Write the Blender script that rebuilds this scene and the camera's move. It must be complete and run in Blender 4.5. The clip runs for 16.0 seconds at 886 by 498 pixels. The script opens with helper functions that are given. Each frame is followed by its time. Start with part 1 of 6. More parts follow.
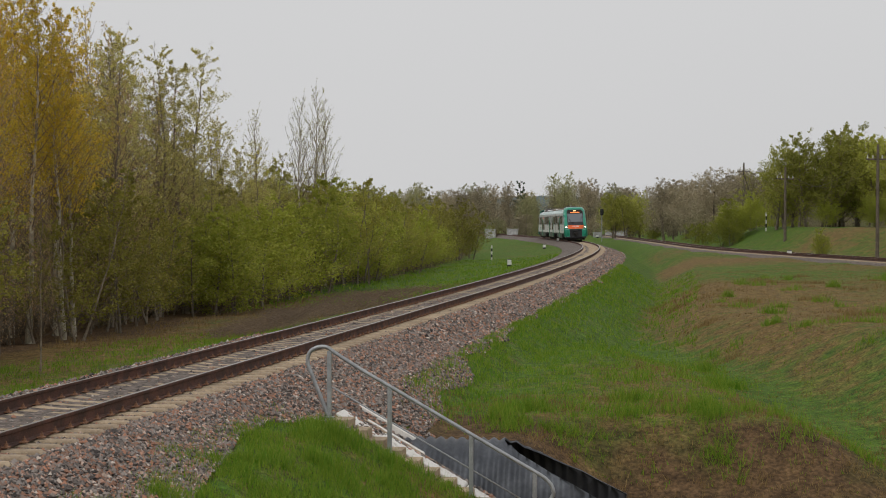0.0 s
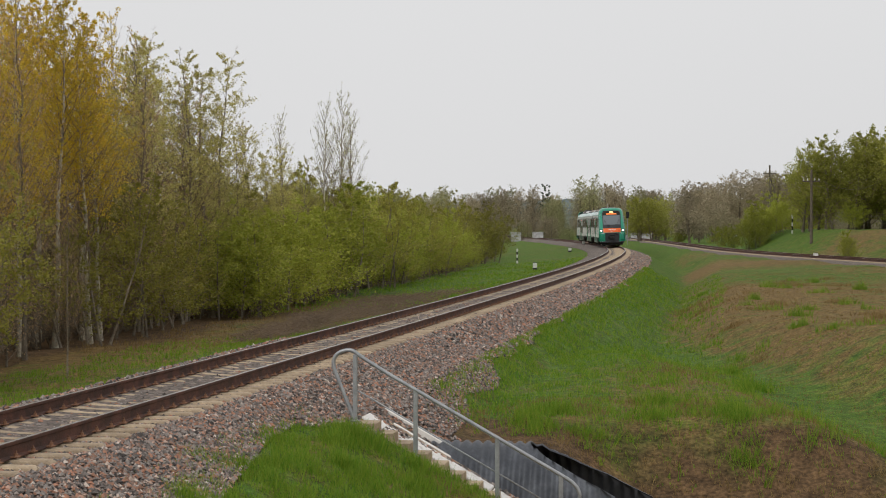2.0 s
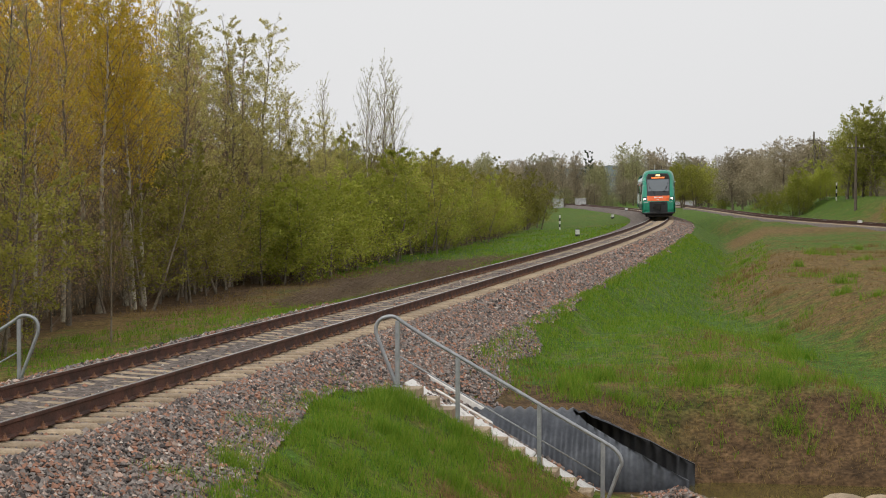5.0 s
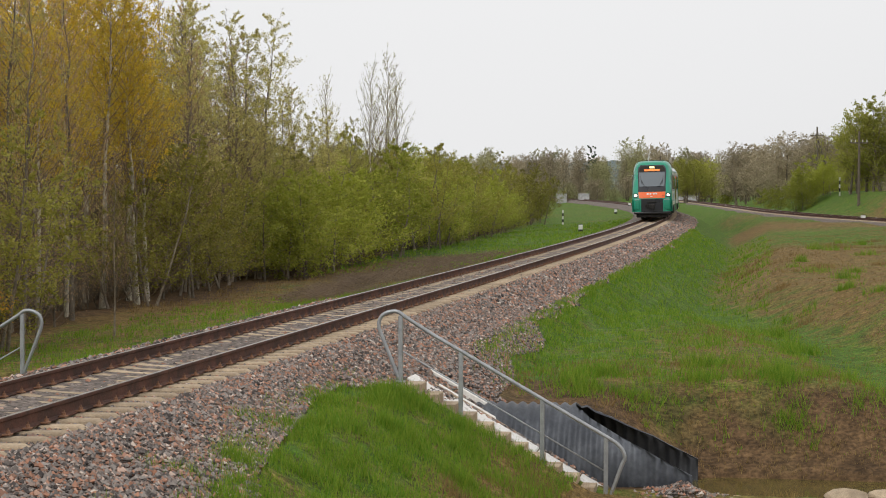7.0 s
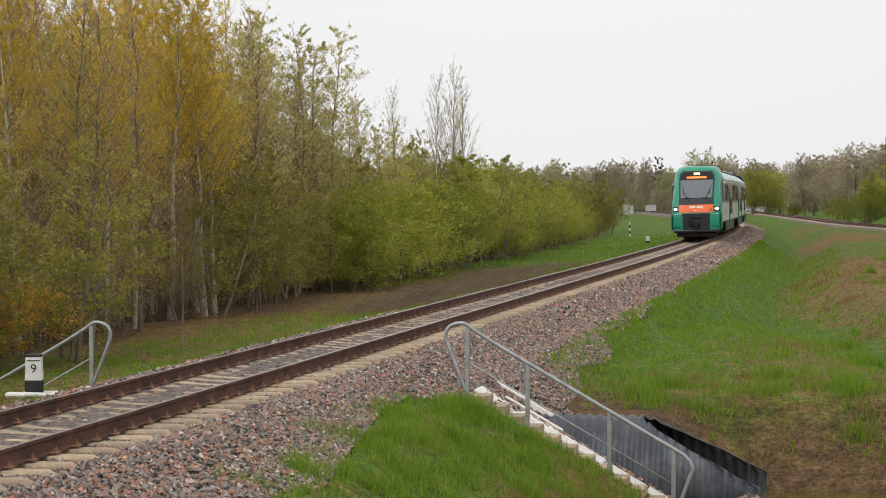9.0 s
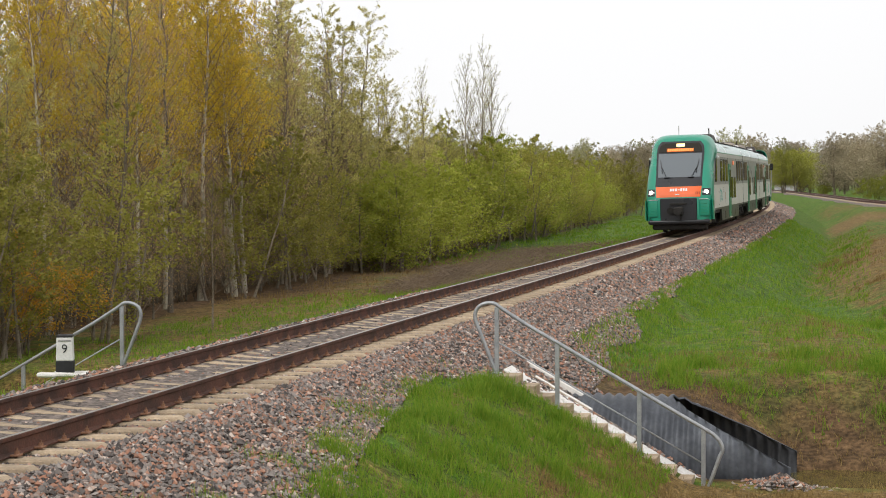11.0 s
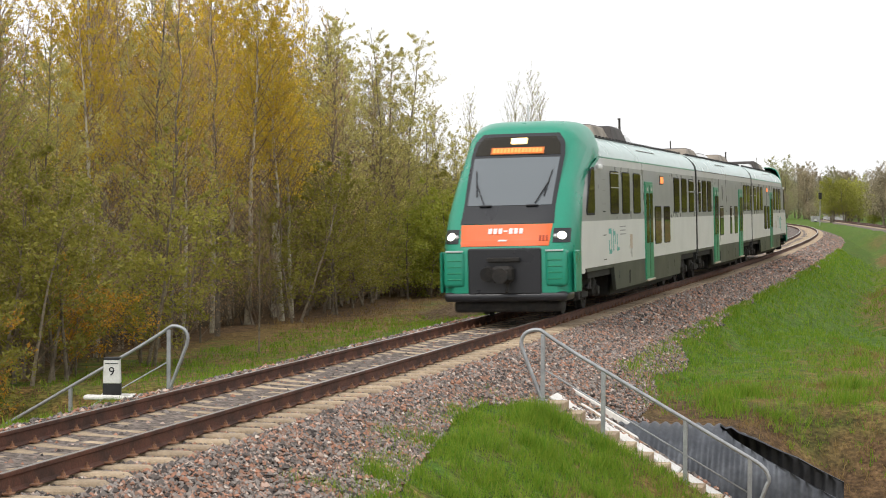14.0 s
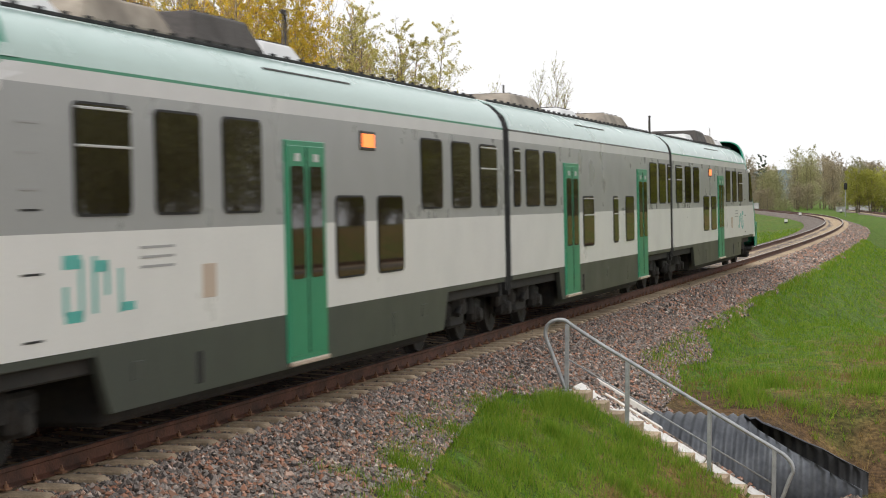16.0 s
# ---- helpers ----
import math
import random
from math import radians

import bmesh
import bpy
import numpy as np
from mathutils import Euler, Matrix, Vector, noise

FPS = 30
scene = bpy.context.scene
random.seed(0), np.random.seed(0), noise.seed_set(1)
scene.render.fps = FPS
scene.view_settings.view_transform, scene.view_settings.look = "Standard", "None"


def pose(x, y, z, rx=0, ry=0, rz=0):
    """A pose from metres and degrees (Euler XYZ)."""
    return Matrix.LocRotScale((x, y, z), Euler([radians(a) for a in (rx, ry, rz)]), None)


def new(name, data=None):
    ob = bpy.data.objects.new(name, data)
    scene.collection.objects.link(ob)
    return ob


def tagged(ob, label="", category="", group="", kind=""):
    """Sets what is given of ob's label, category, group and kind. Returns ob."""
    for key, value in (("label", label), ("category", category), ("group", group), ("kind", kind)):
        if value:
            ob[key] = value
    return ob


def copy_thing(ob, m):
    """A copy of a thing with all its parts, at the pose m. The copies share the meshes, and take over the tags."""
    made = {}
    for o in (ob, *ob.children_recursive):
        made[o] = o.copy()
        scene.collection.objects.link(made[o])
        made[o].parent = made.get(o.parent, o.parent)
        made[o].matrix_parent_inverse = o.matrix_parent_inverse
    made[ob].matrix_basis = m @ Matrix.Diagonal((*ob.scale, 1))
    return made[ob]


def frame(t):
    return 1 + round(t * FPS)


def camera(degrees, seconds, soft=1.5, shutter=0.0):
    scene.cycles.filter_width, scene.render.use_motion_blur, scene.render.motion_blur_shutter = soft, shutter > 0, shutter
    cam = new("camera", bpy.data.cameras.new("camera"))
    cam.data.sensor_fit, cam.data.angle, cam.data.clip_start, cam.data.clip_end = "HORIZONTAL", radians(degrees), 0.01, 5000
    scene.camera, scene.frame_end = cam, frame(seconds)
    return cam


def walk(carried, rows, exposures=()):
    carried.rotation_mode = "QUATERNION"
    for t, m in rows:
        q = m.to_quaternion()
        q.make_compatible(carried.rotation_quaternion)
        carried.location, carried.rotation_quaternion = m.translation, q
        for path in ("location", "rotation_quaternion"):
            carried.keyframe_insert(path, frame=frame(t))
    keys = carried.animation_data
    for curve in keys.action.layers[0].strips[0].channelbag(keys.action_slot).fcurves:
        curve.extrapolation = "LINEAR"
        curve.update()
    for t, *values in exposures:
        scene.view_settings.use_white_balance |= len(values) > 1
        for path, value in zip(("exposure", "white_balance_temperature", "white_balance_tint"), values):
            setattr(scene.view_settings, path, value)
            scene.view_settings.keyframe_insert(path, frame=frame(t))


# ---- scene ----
CAM_Z = 2.41
cam = camera(25.24, 16.0, soft=0.95, shutter=0.4)
# seconds, tilt, lean, turn of a camera that stands on one spot and pans
PAN = [
    (0.0, 89.179, 0.203, -3.983),
    (0.5, 89.089, 0.090, -4.135),
    (1.0, 89.026, 0.058, -3.858),
    (1.5, 89.108, -0.061, -3.763),
    (2.0, 89.276, 0.042, -3.245),
    (2.5, 89.401, -0.070, -2.893),
    (3.0, 89.258, 0.162, -2.375),
    (3.5, 89.112, 0.297, -2.026),
    (4.0, 88.952, 0.375, -2.067),
    (4.2, 88.765, 0.130, -2.154),
    (6.5, 88.122, 0.268, -1.824),
    (7.0, 88.156, 0.129, -1.928),
    (7.5, 88.231, 0.048, -1.501),
    (8.0, 88.351, 0.057, -0.833),
    (8.5, 88.603, 0.090, -0.325),
    (9.0, 88.495, -0.000, -0.000),
    (9.2, 88.511, 0.174, 0.045),
    (11.3, 87.876, -0.072, 0.996),
    (11.5, 88.030, 0.080, 1.094),
    (12.0, 87.790, 0.148, 1.223),
    (12.5, 87.631, 0.074, 1.380),
    (13.0, 87.544, 0.263, 1.896),
    (13.5, 88.030, 0.386, 1.995),
    (14.0, 88.669, 0.329, 2.210),
    (14.5, 88.752, 0.366, 2.516),
    (15.0, 88.617, 0.514, 2.818),
    (15.5, 88.452, 0.510, 2.883),
    (16.0, 88.361, 0.448, 2.912),
]
walk(cam, [(t, pose(0, 0, CAM_Z, 0, 0, turn) @ pose(0, 0, 0, tilt, 0, 0) @ pose(0, 0, 0, 0, 0, lean)) for t, tilt, lean, turn in PAN],
     [(0.0, -0.32), (0.6, -0.2), (3.5, -0.08), (7.0, 0.12), (9.0, 0.19), (11.3, 0.36), (12.5, 0.33), (13.3, 0.52), (14.5, 0.52), (15.2, 0.48), (16.0, 0.42)])

# ---- light: a bright overcast spring day ----
SUN_ELEVATION, SUN_TURN = 48, 215
world = bpy.data.worlds.new("overcast_sky")
scene.world = world
world.use_nodes = True
wn, wl = world.node_tree.nodes, world.node_tree.links
sky = wn.new("ShaderNodeTexSky")
sky.sky_type, sky.sun_disc = "NISHITA", False
sky.sun_elevation, sky.sun_rotation = radians(SUN_ELEVATION), radians(SUN_TURN)
sky.dust_density, sky.air_density = 4.0, 1.0
grey = wn.new("ShaderNodeHueSaturation")
grey.inputs["Saturation"].default_value = 0.1
cloud = wn.new("ShaderNodeTexNoise")
cloud.inputs["Scale"].default_value, cloud.inputs["Detail"].default_value = 1.6, 3.0
cloud_tone = wn.new("ShaderNodeMapRange")
cloud_tone.inputs["To Min"].default_value, cloud_tone.inputs["To Max"].default_value = 7.3, 8.7
veil = wn.new("ShaderNodeMix")
veil.data_type = "RGBA"
veil.inputs["Factor"].default_value = 0.88
tint = wn.new("ShaderNodeCombineColor")
cool = wn.new("ShaderNodeMath")
cool.operation, cool.inputs[1].default_value = "MULTIPLY", 1.01
wl.new(sky.outputs["Color"], grey.inputs["Color"])
wl.new(cloud.outputs["Fac"], cloud_tone.inputs["Value"])
wl.new(cloud_tone.outputs["Result"], tint.inputs["Red"])
wl.new(cloud_tone.outputs["Result"], tint.inputs["Green"])
wl.new(cloud_tone.outputs["Result"], cool.inputs[0])
wl.new(cool.outputs["Value"], tint.inputs["Blue"])
wl.new(grey.outputs["Color"], veil.inputs["A"])
wl.new(tint.outputs["Color"], veil.inputs["B"])
wl.new(veil.outputs["Result"], wn["Background"].inputs["Color"])
wn["Background"].inputs["Strength"].default_value = 0.105
sun = new("sun", bpy.data.lights.new("sun", "SUN"))
sun.data.energy, sun.data.angle, sun.data.color = 0.85, radians(25), (1.0, 0.97, 0.92)
sun.matrix_basis = pose(0, 0, 60, 90 - SUN_ELEVATION, 0, 180 - SUN_TURN)


# ---- the lie of the track ----
TRACK_TURN = [(65, 0.2115), (130, 0.185), (165, 0.163), (200, 0.130), (240, 0.085), (280, 0.060), (340, 0.040), (460, 0.030), (4000, 0.030)]


def track_slope(y):
    """Metres to the right for each metre forward; the line bends to the left from y = 65 on."""
    if y <= 65:
        return 0.2115
    for (a, p), (b, q) in zip(TRACK_TURN, TRACK_TURN[1:]):
        if y <= b:
            return p + (q - p) * (y - a) / (b - a)
    return 0.030


def track_x(y):
    """Middle of the main track."""
    if y <= 65:
        return 0.2115 * y - 8.95
    x = 4.80
    for (a, p), (b, q) in zip(TRACK_TURN, TRACK_TURN[1:]):
        u = min(y, b) - a
        if u <= 0:
            break
        x += p * u + (q - p) * u * u / (2 * (b - a))
    return x


def track_z(y):
    if y < 200:
        return 0.0
    return -0.0022 * (y - 200) ** 2 / 120 if y < 260 else -0.0022 * (y - 230)


def beside(y, d, z=0.0):
    """The point d metres right of the main track's middle at y, z above its rail heads."""
    m = track_slope(y)
    k = 1 / math.hypot(1, m)
    return Vector((track_x(y) + d * k, y - d * m * k, track_z(y) + z))


def branch_x(y):
    """Middle of the second track, to the right of the main one."""
    u = min(60.0, max(0.0, y - 150))
    return 38.7 - 0.03 * (min(y, 210) - 150) + 0.001125 * u * u + 0.105 * max(0.0, y - 210)


def smooth(a, b, v):
    v = min(1.0, max(0.0, (v - a) / (b - a)))
    return v * v * (3 - 2 * v)


def lerp(a, b, k):
    return a + (b - a) * k


def profile(points, v):
    if v <= points[0][0]:
        return points[0][1]
    for (a, p), (b, q) in zip(points, points[1:]):
        if v <= b:
            return lerp(p, q, (v - a) / (b - a))
    return points[-1][1]


# the stairs' own axes: e metres down the bank from their top, q metres along the line
STAIR_TOP = Vector((0.365, 29.7, -0.57))
BANK_FALL = 0.565


def stair_axes(x, y):
    return (x - 0.365) * 0.978 - (y - 29.7) * 0.207, (x - 0.365) * 0.207 + (y - 29.7) * 0.978


def at_stairs(e, q, z):
    """A point e down the bank, q along the line, z above the bank's slope there."""
    return Vector((0.365 + 0.978 * e + 0.207 * q, 29.7 - 0.207 * e + 0.978 * q, -0.57 - BANK_FALL * e + z))


def ground_z(x, y):
    """Height of the earth, the rail heads being at 0."""
    m = track_slope(y)
    d = (x - track_x(y)) / math.hypot(1, m)
    base = track_z(y)
    e, q = stair_axes(x, y)
    rough = 0.16 * noise.noise((x * 0.11, y * 0.11, 0.0)) + 0.06 * noise.noise((x * 0.5, y * 0.5, 3.0))
    if d < 0:
        z = profile([(-60, -1.3), (-14, -1.5), (-7.5, -1.2), (-5, -1.0), (-2.9, -0.62), (-1.6, -0.32)], d) + base
        dip = 1 - smooth(1.0, 4.0, abs(q - 2.0))
        z = lerp(z, min(z, profile([(-9, -2.6), (-6.5, -2.3), (-3.6, -0.75)], d)), dip)
        return z + rough * smooth(-2.6, -4.5, d)
    ditch = max(11.5, track_x(y) + 5.0)
    low = profile([(36, -1.05), (60, -1.25), (100, -1.4), (200, -1.5), (400, -1.6)], y)
    bed = profile([(33, -2.3), (42, -1.9), (52, -1.75), (70, -2.1), (120, -2.1), (300, -1.8)], y) + base * 0.7
    bank = profile([(1.6, -0.32), (2.9, -0.62), (3.1, -0.57 - 0.06), (9.6, -0.57 - 6.5 * BANK_FALL)], d) + base
    side = ditch - x
    if side > 0:
        flat = lerp(bed, low, smooth(0.2, 3.5, side))
    else:
        crest = branch_x(y) - 3.0 - ditch
        flat = bed + 1.35 * smooth(0.1, 4.2, -side) + 0.35 * smooth(4, max(8.0, crest), -side)
        flat += 0.30 * noise.noise((x * 0.07, y * 0.05, 9.0)) * smooth(1, 5, -side)
        past = x - branch_x(y)
        flat = lerp(flat, -0.45 + 0.6 * base, smooth(-7, -3, past))
        flat += 2.3 * smooth(3.5, 10, past) * smooth(330, 210, y)
    if y > 46:
        z = max(bank, flat)
        return z + rough * smooth(2.6, 4.5, d)
    far_side = max(bank, flat)
    near_side = max(bank, -2.2 + 0.03 * max(0.0, 24 - y))
    # q: 0 stairs, 1 to 3 the culvert and its brook, 3 to 6 the bare bank beyond
    foot = lerp(-1.25, -2.35, smooth(2.4, 4.4, e))
    foot = max(bank, foot)
    wob = 0.35 * noise.noise((x * 0.5, y * 0.2, 7.0))
    if q < 1.05:
        z = near_side + 0.07 * smooth(-1.8, -0.4, q) * (1 - smooth(-0.16, 0.0, q)) * smooth(0.1, 0.8, e) * (1 - smooth(3.2, 4.0, e))
        z = lerp(z, -2.75, smooth(0.5, 1.05, q + 0.5 * wob) * smooth(4.2, 4.8, e))
    elif q < 2.97:
        hide = smooth(0.55, 1.1, e) if 1.12 < q < 2.9 else 0.0
        z = lerp(bank, -2.75, hide)
        z = lerp(z, -2.75, smooth(4.2, 4.6, e))
    else:
        k = smooth(2.95, 5.9 + wob, q)
        z = lerp(lerp(foot, -2.75, smooth(4.3, 4.7, e) * (1 - smooth(2.97, 3.4, q))), far_side, k)
        z = max(z, bank)
    return z + rough * smooth(2.6, 4.5, d) * (0.4 if 0 < q < 3 else 1.0)


# ---- materials ----
def material(name, base, rough=0.8, metal=0.0, var=0.25, scale=6.0, fine=60.0, bump=0.15, other=None, mix_at=0.5, spread=0.12, per_object=0.0, spec=0.5):
    """A procedural surface: two scales of variation in tone, an optional second colour in patches, and fine relief."""
    mat = bpy.data.materials.new(name)
    mat.use_nodes = True
    n, l = mat.node_tree.nodes, mat.node_tree.links
    b = n["Principled BSDF"]
    b.inputs["Metallic"].default_value = metal
    b.inputs["Specular IOR Level"].default_value = spec
    co = n.new("ShaderNodeTexCoord")
    big, small = n.new("ShaderNodeTexNoise"), n.new("ShaderNodeTexNoise")
    big.inputs["Scale"].default_value, big.inputs["Detail"].default_value = scale, 5.0
    small.inputs["Scale"].default_value, small.inputs["Detail"].default_value = fine, 3.0
    for t in (big, small):
        l.new(co.outputs["Object"], t.inputs["Vector"])
    colour = n.new("ShaderNodeMix")
    colour.data_type = "RGBA"
    colour.inputs["A"].default_value = (*base, 1)
    colour.inputs["B"].default_value = (*(other or [c * 0.7 for c in base]), 1)
    edge = n.new("ShaderNodeMapRange")
    edge.inputs["From Min"].default_value, edge.inputs["From Max"].default_value = mix_at - spread, mix_at + spread
    l.new(big.outputs["Fac"], edge.inputs["Value"])
    l.new(edge.outputs["Result"], colour.inputs["Factor"])
    tone = n.new("ShaderNodeMapRange")
    tone.inputs["From Min"].default_value, tone.inputs["From Max"].default_value = 0.25, 0.75
    tone.inputs["To Min"].default_value, tone.inputs["To Max"].default_value = 1 - var, 1 + var
    l.new(small.outputs["Fac"], tone.inputs["Value"])
    hsv = n.new("ShaderNodeHueSaturation")
    l.new(colour.outputs["Result"], hsv.inputs["Color"])
    if per_object:
        info = n.new("ShaderNodeObjectInfo")
        each = n.new("ShaderNodeMapRange")
        each.inputs["To Min"].default_value, each.inputs["To Max"].default_value = 1 - per_object, 1 + per_object
        times = n.new("ShaderNodeMath")
        times.operation = "MULTIPLY"
        l.new(info.outputs["Random"], each.inputs["Value"])
        l.new(each.outputs["Result"], times.inputs[0])
        l.new(tone.outputs["Result"], times.inputs[1])
        l.new(times.outputs["Value"], hsv.inputs["Value"])
    else:
        l.new(tone.outputs["Result"], hsv.inputs["Value"])
    l.new(hsv.outputs["Color"], b.inputs["Base Color"])
    r = n.new("ShaderNodeMapRange")
    r.inputs["To Min"].default_value, r.inputs["To Max"].default_value = max(0.03, rough - 0.12), min(1, rough + 0.12)
    l.new(big.outputs["Fac"], r.inputs["Value"])
    l.new(r.outputs["Result"], b.inputs["Roughness"])
    if bump:
        relief = n.new("ShaderNodeBump")
        relief.inputs["Strength"].default_value, relief.inputs["Distance"].default_value = bump, 0.02
        l.new(small.outputs["Fac"], relief.inputs["Height"])
        l.new(relief.outputs["Normal"], b.inputs["Normal"])
    return mat


def leafy(name, base, other, through_light=0.35, var=0.5):
    """Foliage: each leaf has a tone of its own, each plant too; light passes through."""
    mat = bpy.data.materials.new(name)
    mat.use_nodes = True
    n, l = mat.node_tree.nodes, mat.node_tree.links
    b = n["Principled BSDF"]
    b.inputs["Roughness"].default_value = 0.6
    b.inputs["Specular IOR Level"].default_value = 0.25
    geo, info = n.new("ShaderNodeNewGeometry"), n.new("ShaderNodeObjectInfo")
    colour = n.new("ShaderNodeMix")
    colour.data_type = "RGBA"
    colour.inputs["A"].default_value, colour.inputs["B"].default_value = (*base, 1), (*other, 1)
    l.new(geo.outputs["Random Per Island"], colour.inputs["Factor"])
    each = n.new("ShaderNodeMapRange")
    each.inputs["To Min"].default_value, each.inputs["To Max"].default_value = 1 - var * 0.5, 1 + var * 0.5
    l.new(info.outputs["Random"], each.inputs["Value"])
    hsv = n.new("ShaderNodeHueSaturation")
    l.new(colour.outputs["Result"], hsv.inputs["Color"])
    l.new(each.outputs["Result"], hsv.inputs["Value"])
    l.new(hsv.outputs["Color"], b.inputs["Base Color"])
    thin = n.new("ShaderNodeBsdfTranslucent")
    l.new(hsv.outputs["Color"], thin.inputs["Color"])
    both = n.new("ShaderNodeMixShader")
    both.inputs["Fac"].default_value = through_light
    l.new(b.outputs["BSDF"], both.inputs[1])
    l.new(thin.outputs["BSDF"], both.inputs[2])
    l.new(both.outputs["Shader"], n["Material Output"].inputs["Surface"])
    return mat


def painted(name, colour, rough=0.35, var=0.06, dirt=0.0, metal=0.0):
    return material(name, colour, rough, metal, var, 1.2, 25.0, 0.02, other=[c * (1 - dirt) * 0.95 + 0.06 * dirt for c in colour], spread=0.3)


def glowing(name, colour, strength):
    mat = bpy.data.materials.new(name)
    mat.use_nodes = True
    b = mat.node_tree.nodes["Principled BSDF"]
    b.inputs["Base Color"].default_value = (*colour, 1)
    b.inputs["Emission Color"].default_value = (*colour, 1)
    b.inputs["Emission Strength"].default_value = strength
    return mat


def glass(name, colour, rough=0.04, spec=0.6):
    mat = bpy.data.materials.new(name)
    mat.use_nodes = True
    b = mat.node_tree.nodes["Principled BSDF"]
    b.inputs["Base Color"].default_value = (*colour, 1)
    b.inputs["Roughness"].default_value = rough
    b.inputs["Specular IOR Level"].default_value = spec
    return mat


def earth_material():
    """Grass, dry straw and bare soil; the attribute 'dry' says how much of the grass is last year's."""
    mat = bpy.data.materials.new("meadow")
    mat.use_nodes = True
    n, l = mat.node_tree.nodes, mat.node_tree.links
    b = n["Principled BSDF"]
    b.inputs["Roughness"].default_value = 0.9
    b.inputs["Specular IOR Level"].default_value = 0.2
    co = n.new("ShaderNodeTexCoord")

    def tex(scale, detail):
        t = n.new("ShaderNodeTexNoise")
        t.inputs["Scale"].default_value, t.inputs["Detail"].default_value = scale, detail
        l.new(co.outputs["Object"], t.inputs["Vector"])
        return t

    def blend(fac, a, c):
        m = n.new("ShaderNodeMix")
        m.data_type = "RGBA"
        for name, value in (("A", a), ("B", c)):
            if isinstance(value, tuple):
                m.inputs[name].default_value = (*value, 1)
            else:
                l.new(value, m.inputs[name])
        l.new(fac, m.inputs["Factor"])
        return m.outputs["Result"]

    patch, tuft, blade = tex(0.35, 6.0), tex(1.3, 7.0), tex(14.0, 4.0)
    green = blend(tuft.outputs["Fac"], (0.045, 0.125, 0.010), (0.15, 0.215, 0.028))
    straw = blend(blade.outputs["Fac"], (0.13, 0.082, 0.026), (0.29, 0.19, 0.07))
    soil = blend(tuft.outputs["Fac"], (0.065, 0.04, 0.021), (0.20, 0.12, 0.058))
    dry, bare = n.new("ShaderNodeAttribute"), n.new("ShaderNodeAttribute")
    dry.attribute_name, bare.attribute_name = "dry", "bare"

    def threshold(attribute, texture, soft):
        add = n.new("ShaderNodeMath")
        add.operation = "ADD"
        l.new(attribute.outputs["Fac"], add.inputs[0])
        l.new(texture.outputs["Fac"], add.inputs[1])
        r = n.new("ShaderNodeMapRange")
        r.inputs["From Min"].default_value, r.inputs["From Max"].default_value = 1.0 - soft, 1.0 + soft
        l.new(add.outputs["Value"], r.inputs["Value"])
        return r.outputs["Result"]

    c = blend(threshold(dry, tuft, 0.17), green, straw)
    c = blend(threshold(bare, patch, 0.14), c, soil)
    tone = n.new("ShaderNodeMapRange")
    tone.inputs["From Min"].default_value, tone.inputs["From Max"].default_value = 0.3, 0.7
    tone.inputs["To Min"].default_value, tone.inputs["To Max"].default_value = 0.5, 1.3
    l.new(blade.outputs["Fac"], tone.inputs["Value"])
    hsv = n.new("ShaderNodeHueSaturation")
    l.new(c, hsv.inputs["Color"])
    clump, shade, both = tex(3.5, 6.0), n.new("ShaderNodeMapRange"), n.new("ShaderNodeMath")
    shade.inputs["From Min"].default_value, shade.inputs["From Max"].default_value = 0.3, 0.7
    shade.inputs["To Min"].default_value, shade.inputs["To Max"].default_value = 0.55, 1.3
    both.operation = "MULTIPLY"
    l.new(clump.outputs["Fac"], shade.inputs["Value"])
    l.new(shade.outputs["Result"], both.inputs[0])
    l.new(tone.outputs["Result"], both.inputs[1])
    l.new(both.outputs["Value"], hsv.inputs["Value"])
    l.new(hsv.outputs["Color"], b.inputs["Base Color"])
    relief = n.new("ShaderNodeBump")
    relief.inputs["Strength"].default_value, relief.inputs["Distance"].default_value = 0.7, 0.08
    l.new(blade.outputs["Fac"], relief.inputs["Height"])
    l.new(relief.outputs["Normal"], b.inputs["Normal"])
    return mat


MEADOW = earth_material()
GRAVEL = material("crushed_stone", (0.20, 0.16, 0.135), 0.95, 0, 0.8, 9.0, 16.0, 1.0, other=(0.09, 0.07, 0.058))
CONCRETE = material("old_concrete", (0.50, 0.385, 0.26), 0.9, 0, 0.25, 5.0, 50.0, 0.2, other=(0.36, 0.275, 0.185), per_object=0.18)
WHITEWASH = material("whitewashed_concrete", (0.82, 0.79, 0.75), 0.85, 0, 0.12, 6.0, 40.0, 0.15, other=(0.45, 0.40, 0.35), mix_at=0.66)
BOLT = material("rusty_bolts", (0.26, 0.13, 0.07), 0.8, 0.1, 0.3, 9.0, 60.0, 0.1, other=(0.12, 0.06, 0.04))
RUST = material("rusty_rail_steel", (0.125, 0.048, 0.028), 0.75, 0.2, 0.3, 3.0, 40.0, 0.25, other=(0.06, 0.028, 0.019))
POLISHED = material("worn_rail_head", (0.42, 0.40, 0.39), 0.32, 0.9, 0.15, 3.0, 30.0, 0.0)
GALVANISED = material("galvanised_steel", (0.42, 0.43, 0.44), 0.45, 0.55, 0.12, 6.0, 60.0, 0.05, other=(0.33, 0.34, 0.35))
BITUMEN = material("bitumen_coated_steel", (0.06, 0.066, 0.078), 0.55, 0.2, 0.25, 1.6, 14.0, 0.1, other=(0.16, 0.172, 0.195), mix_at=0.60, spread=0.16)
TIMBER = material("weathered_pole_wood", (0.15, 0.12, 0.09), 0.9, 0, 0.3, 3.0, 30.0, 0.2)
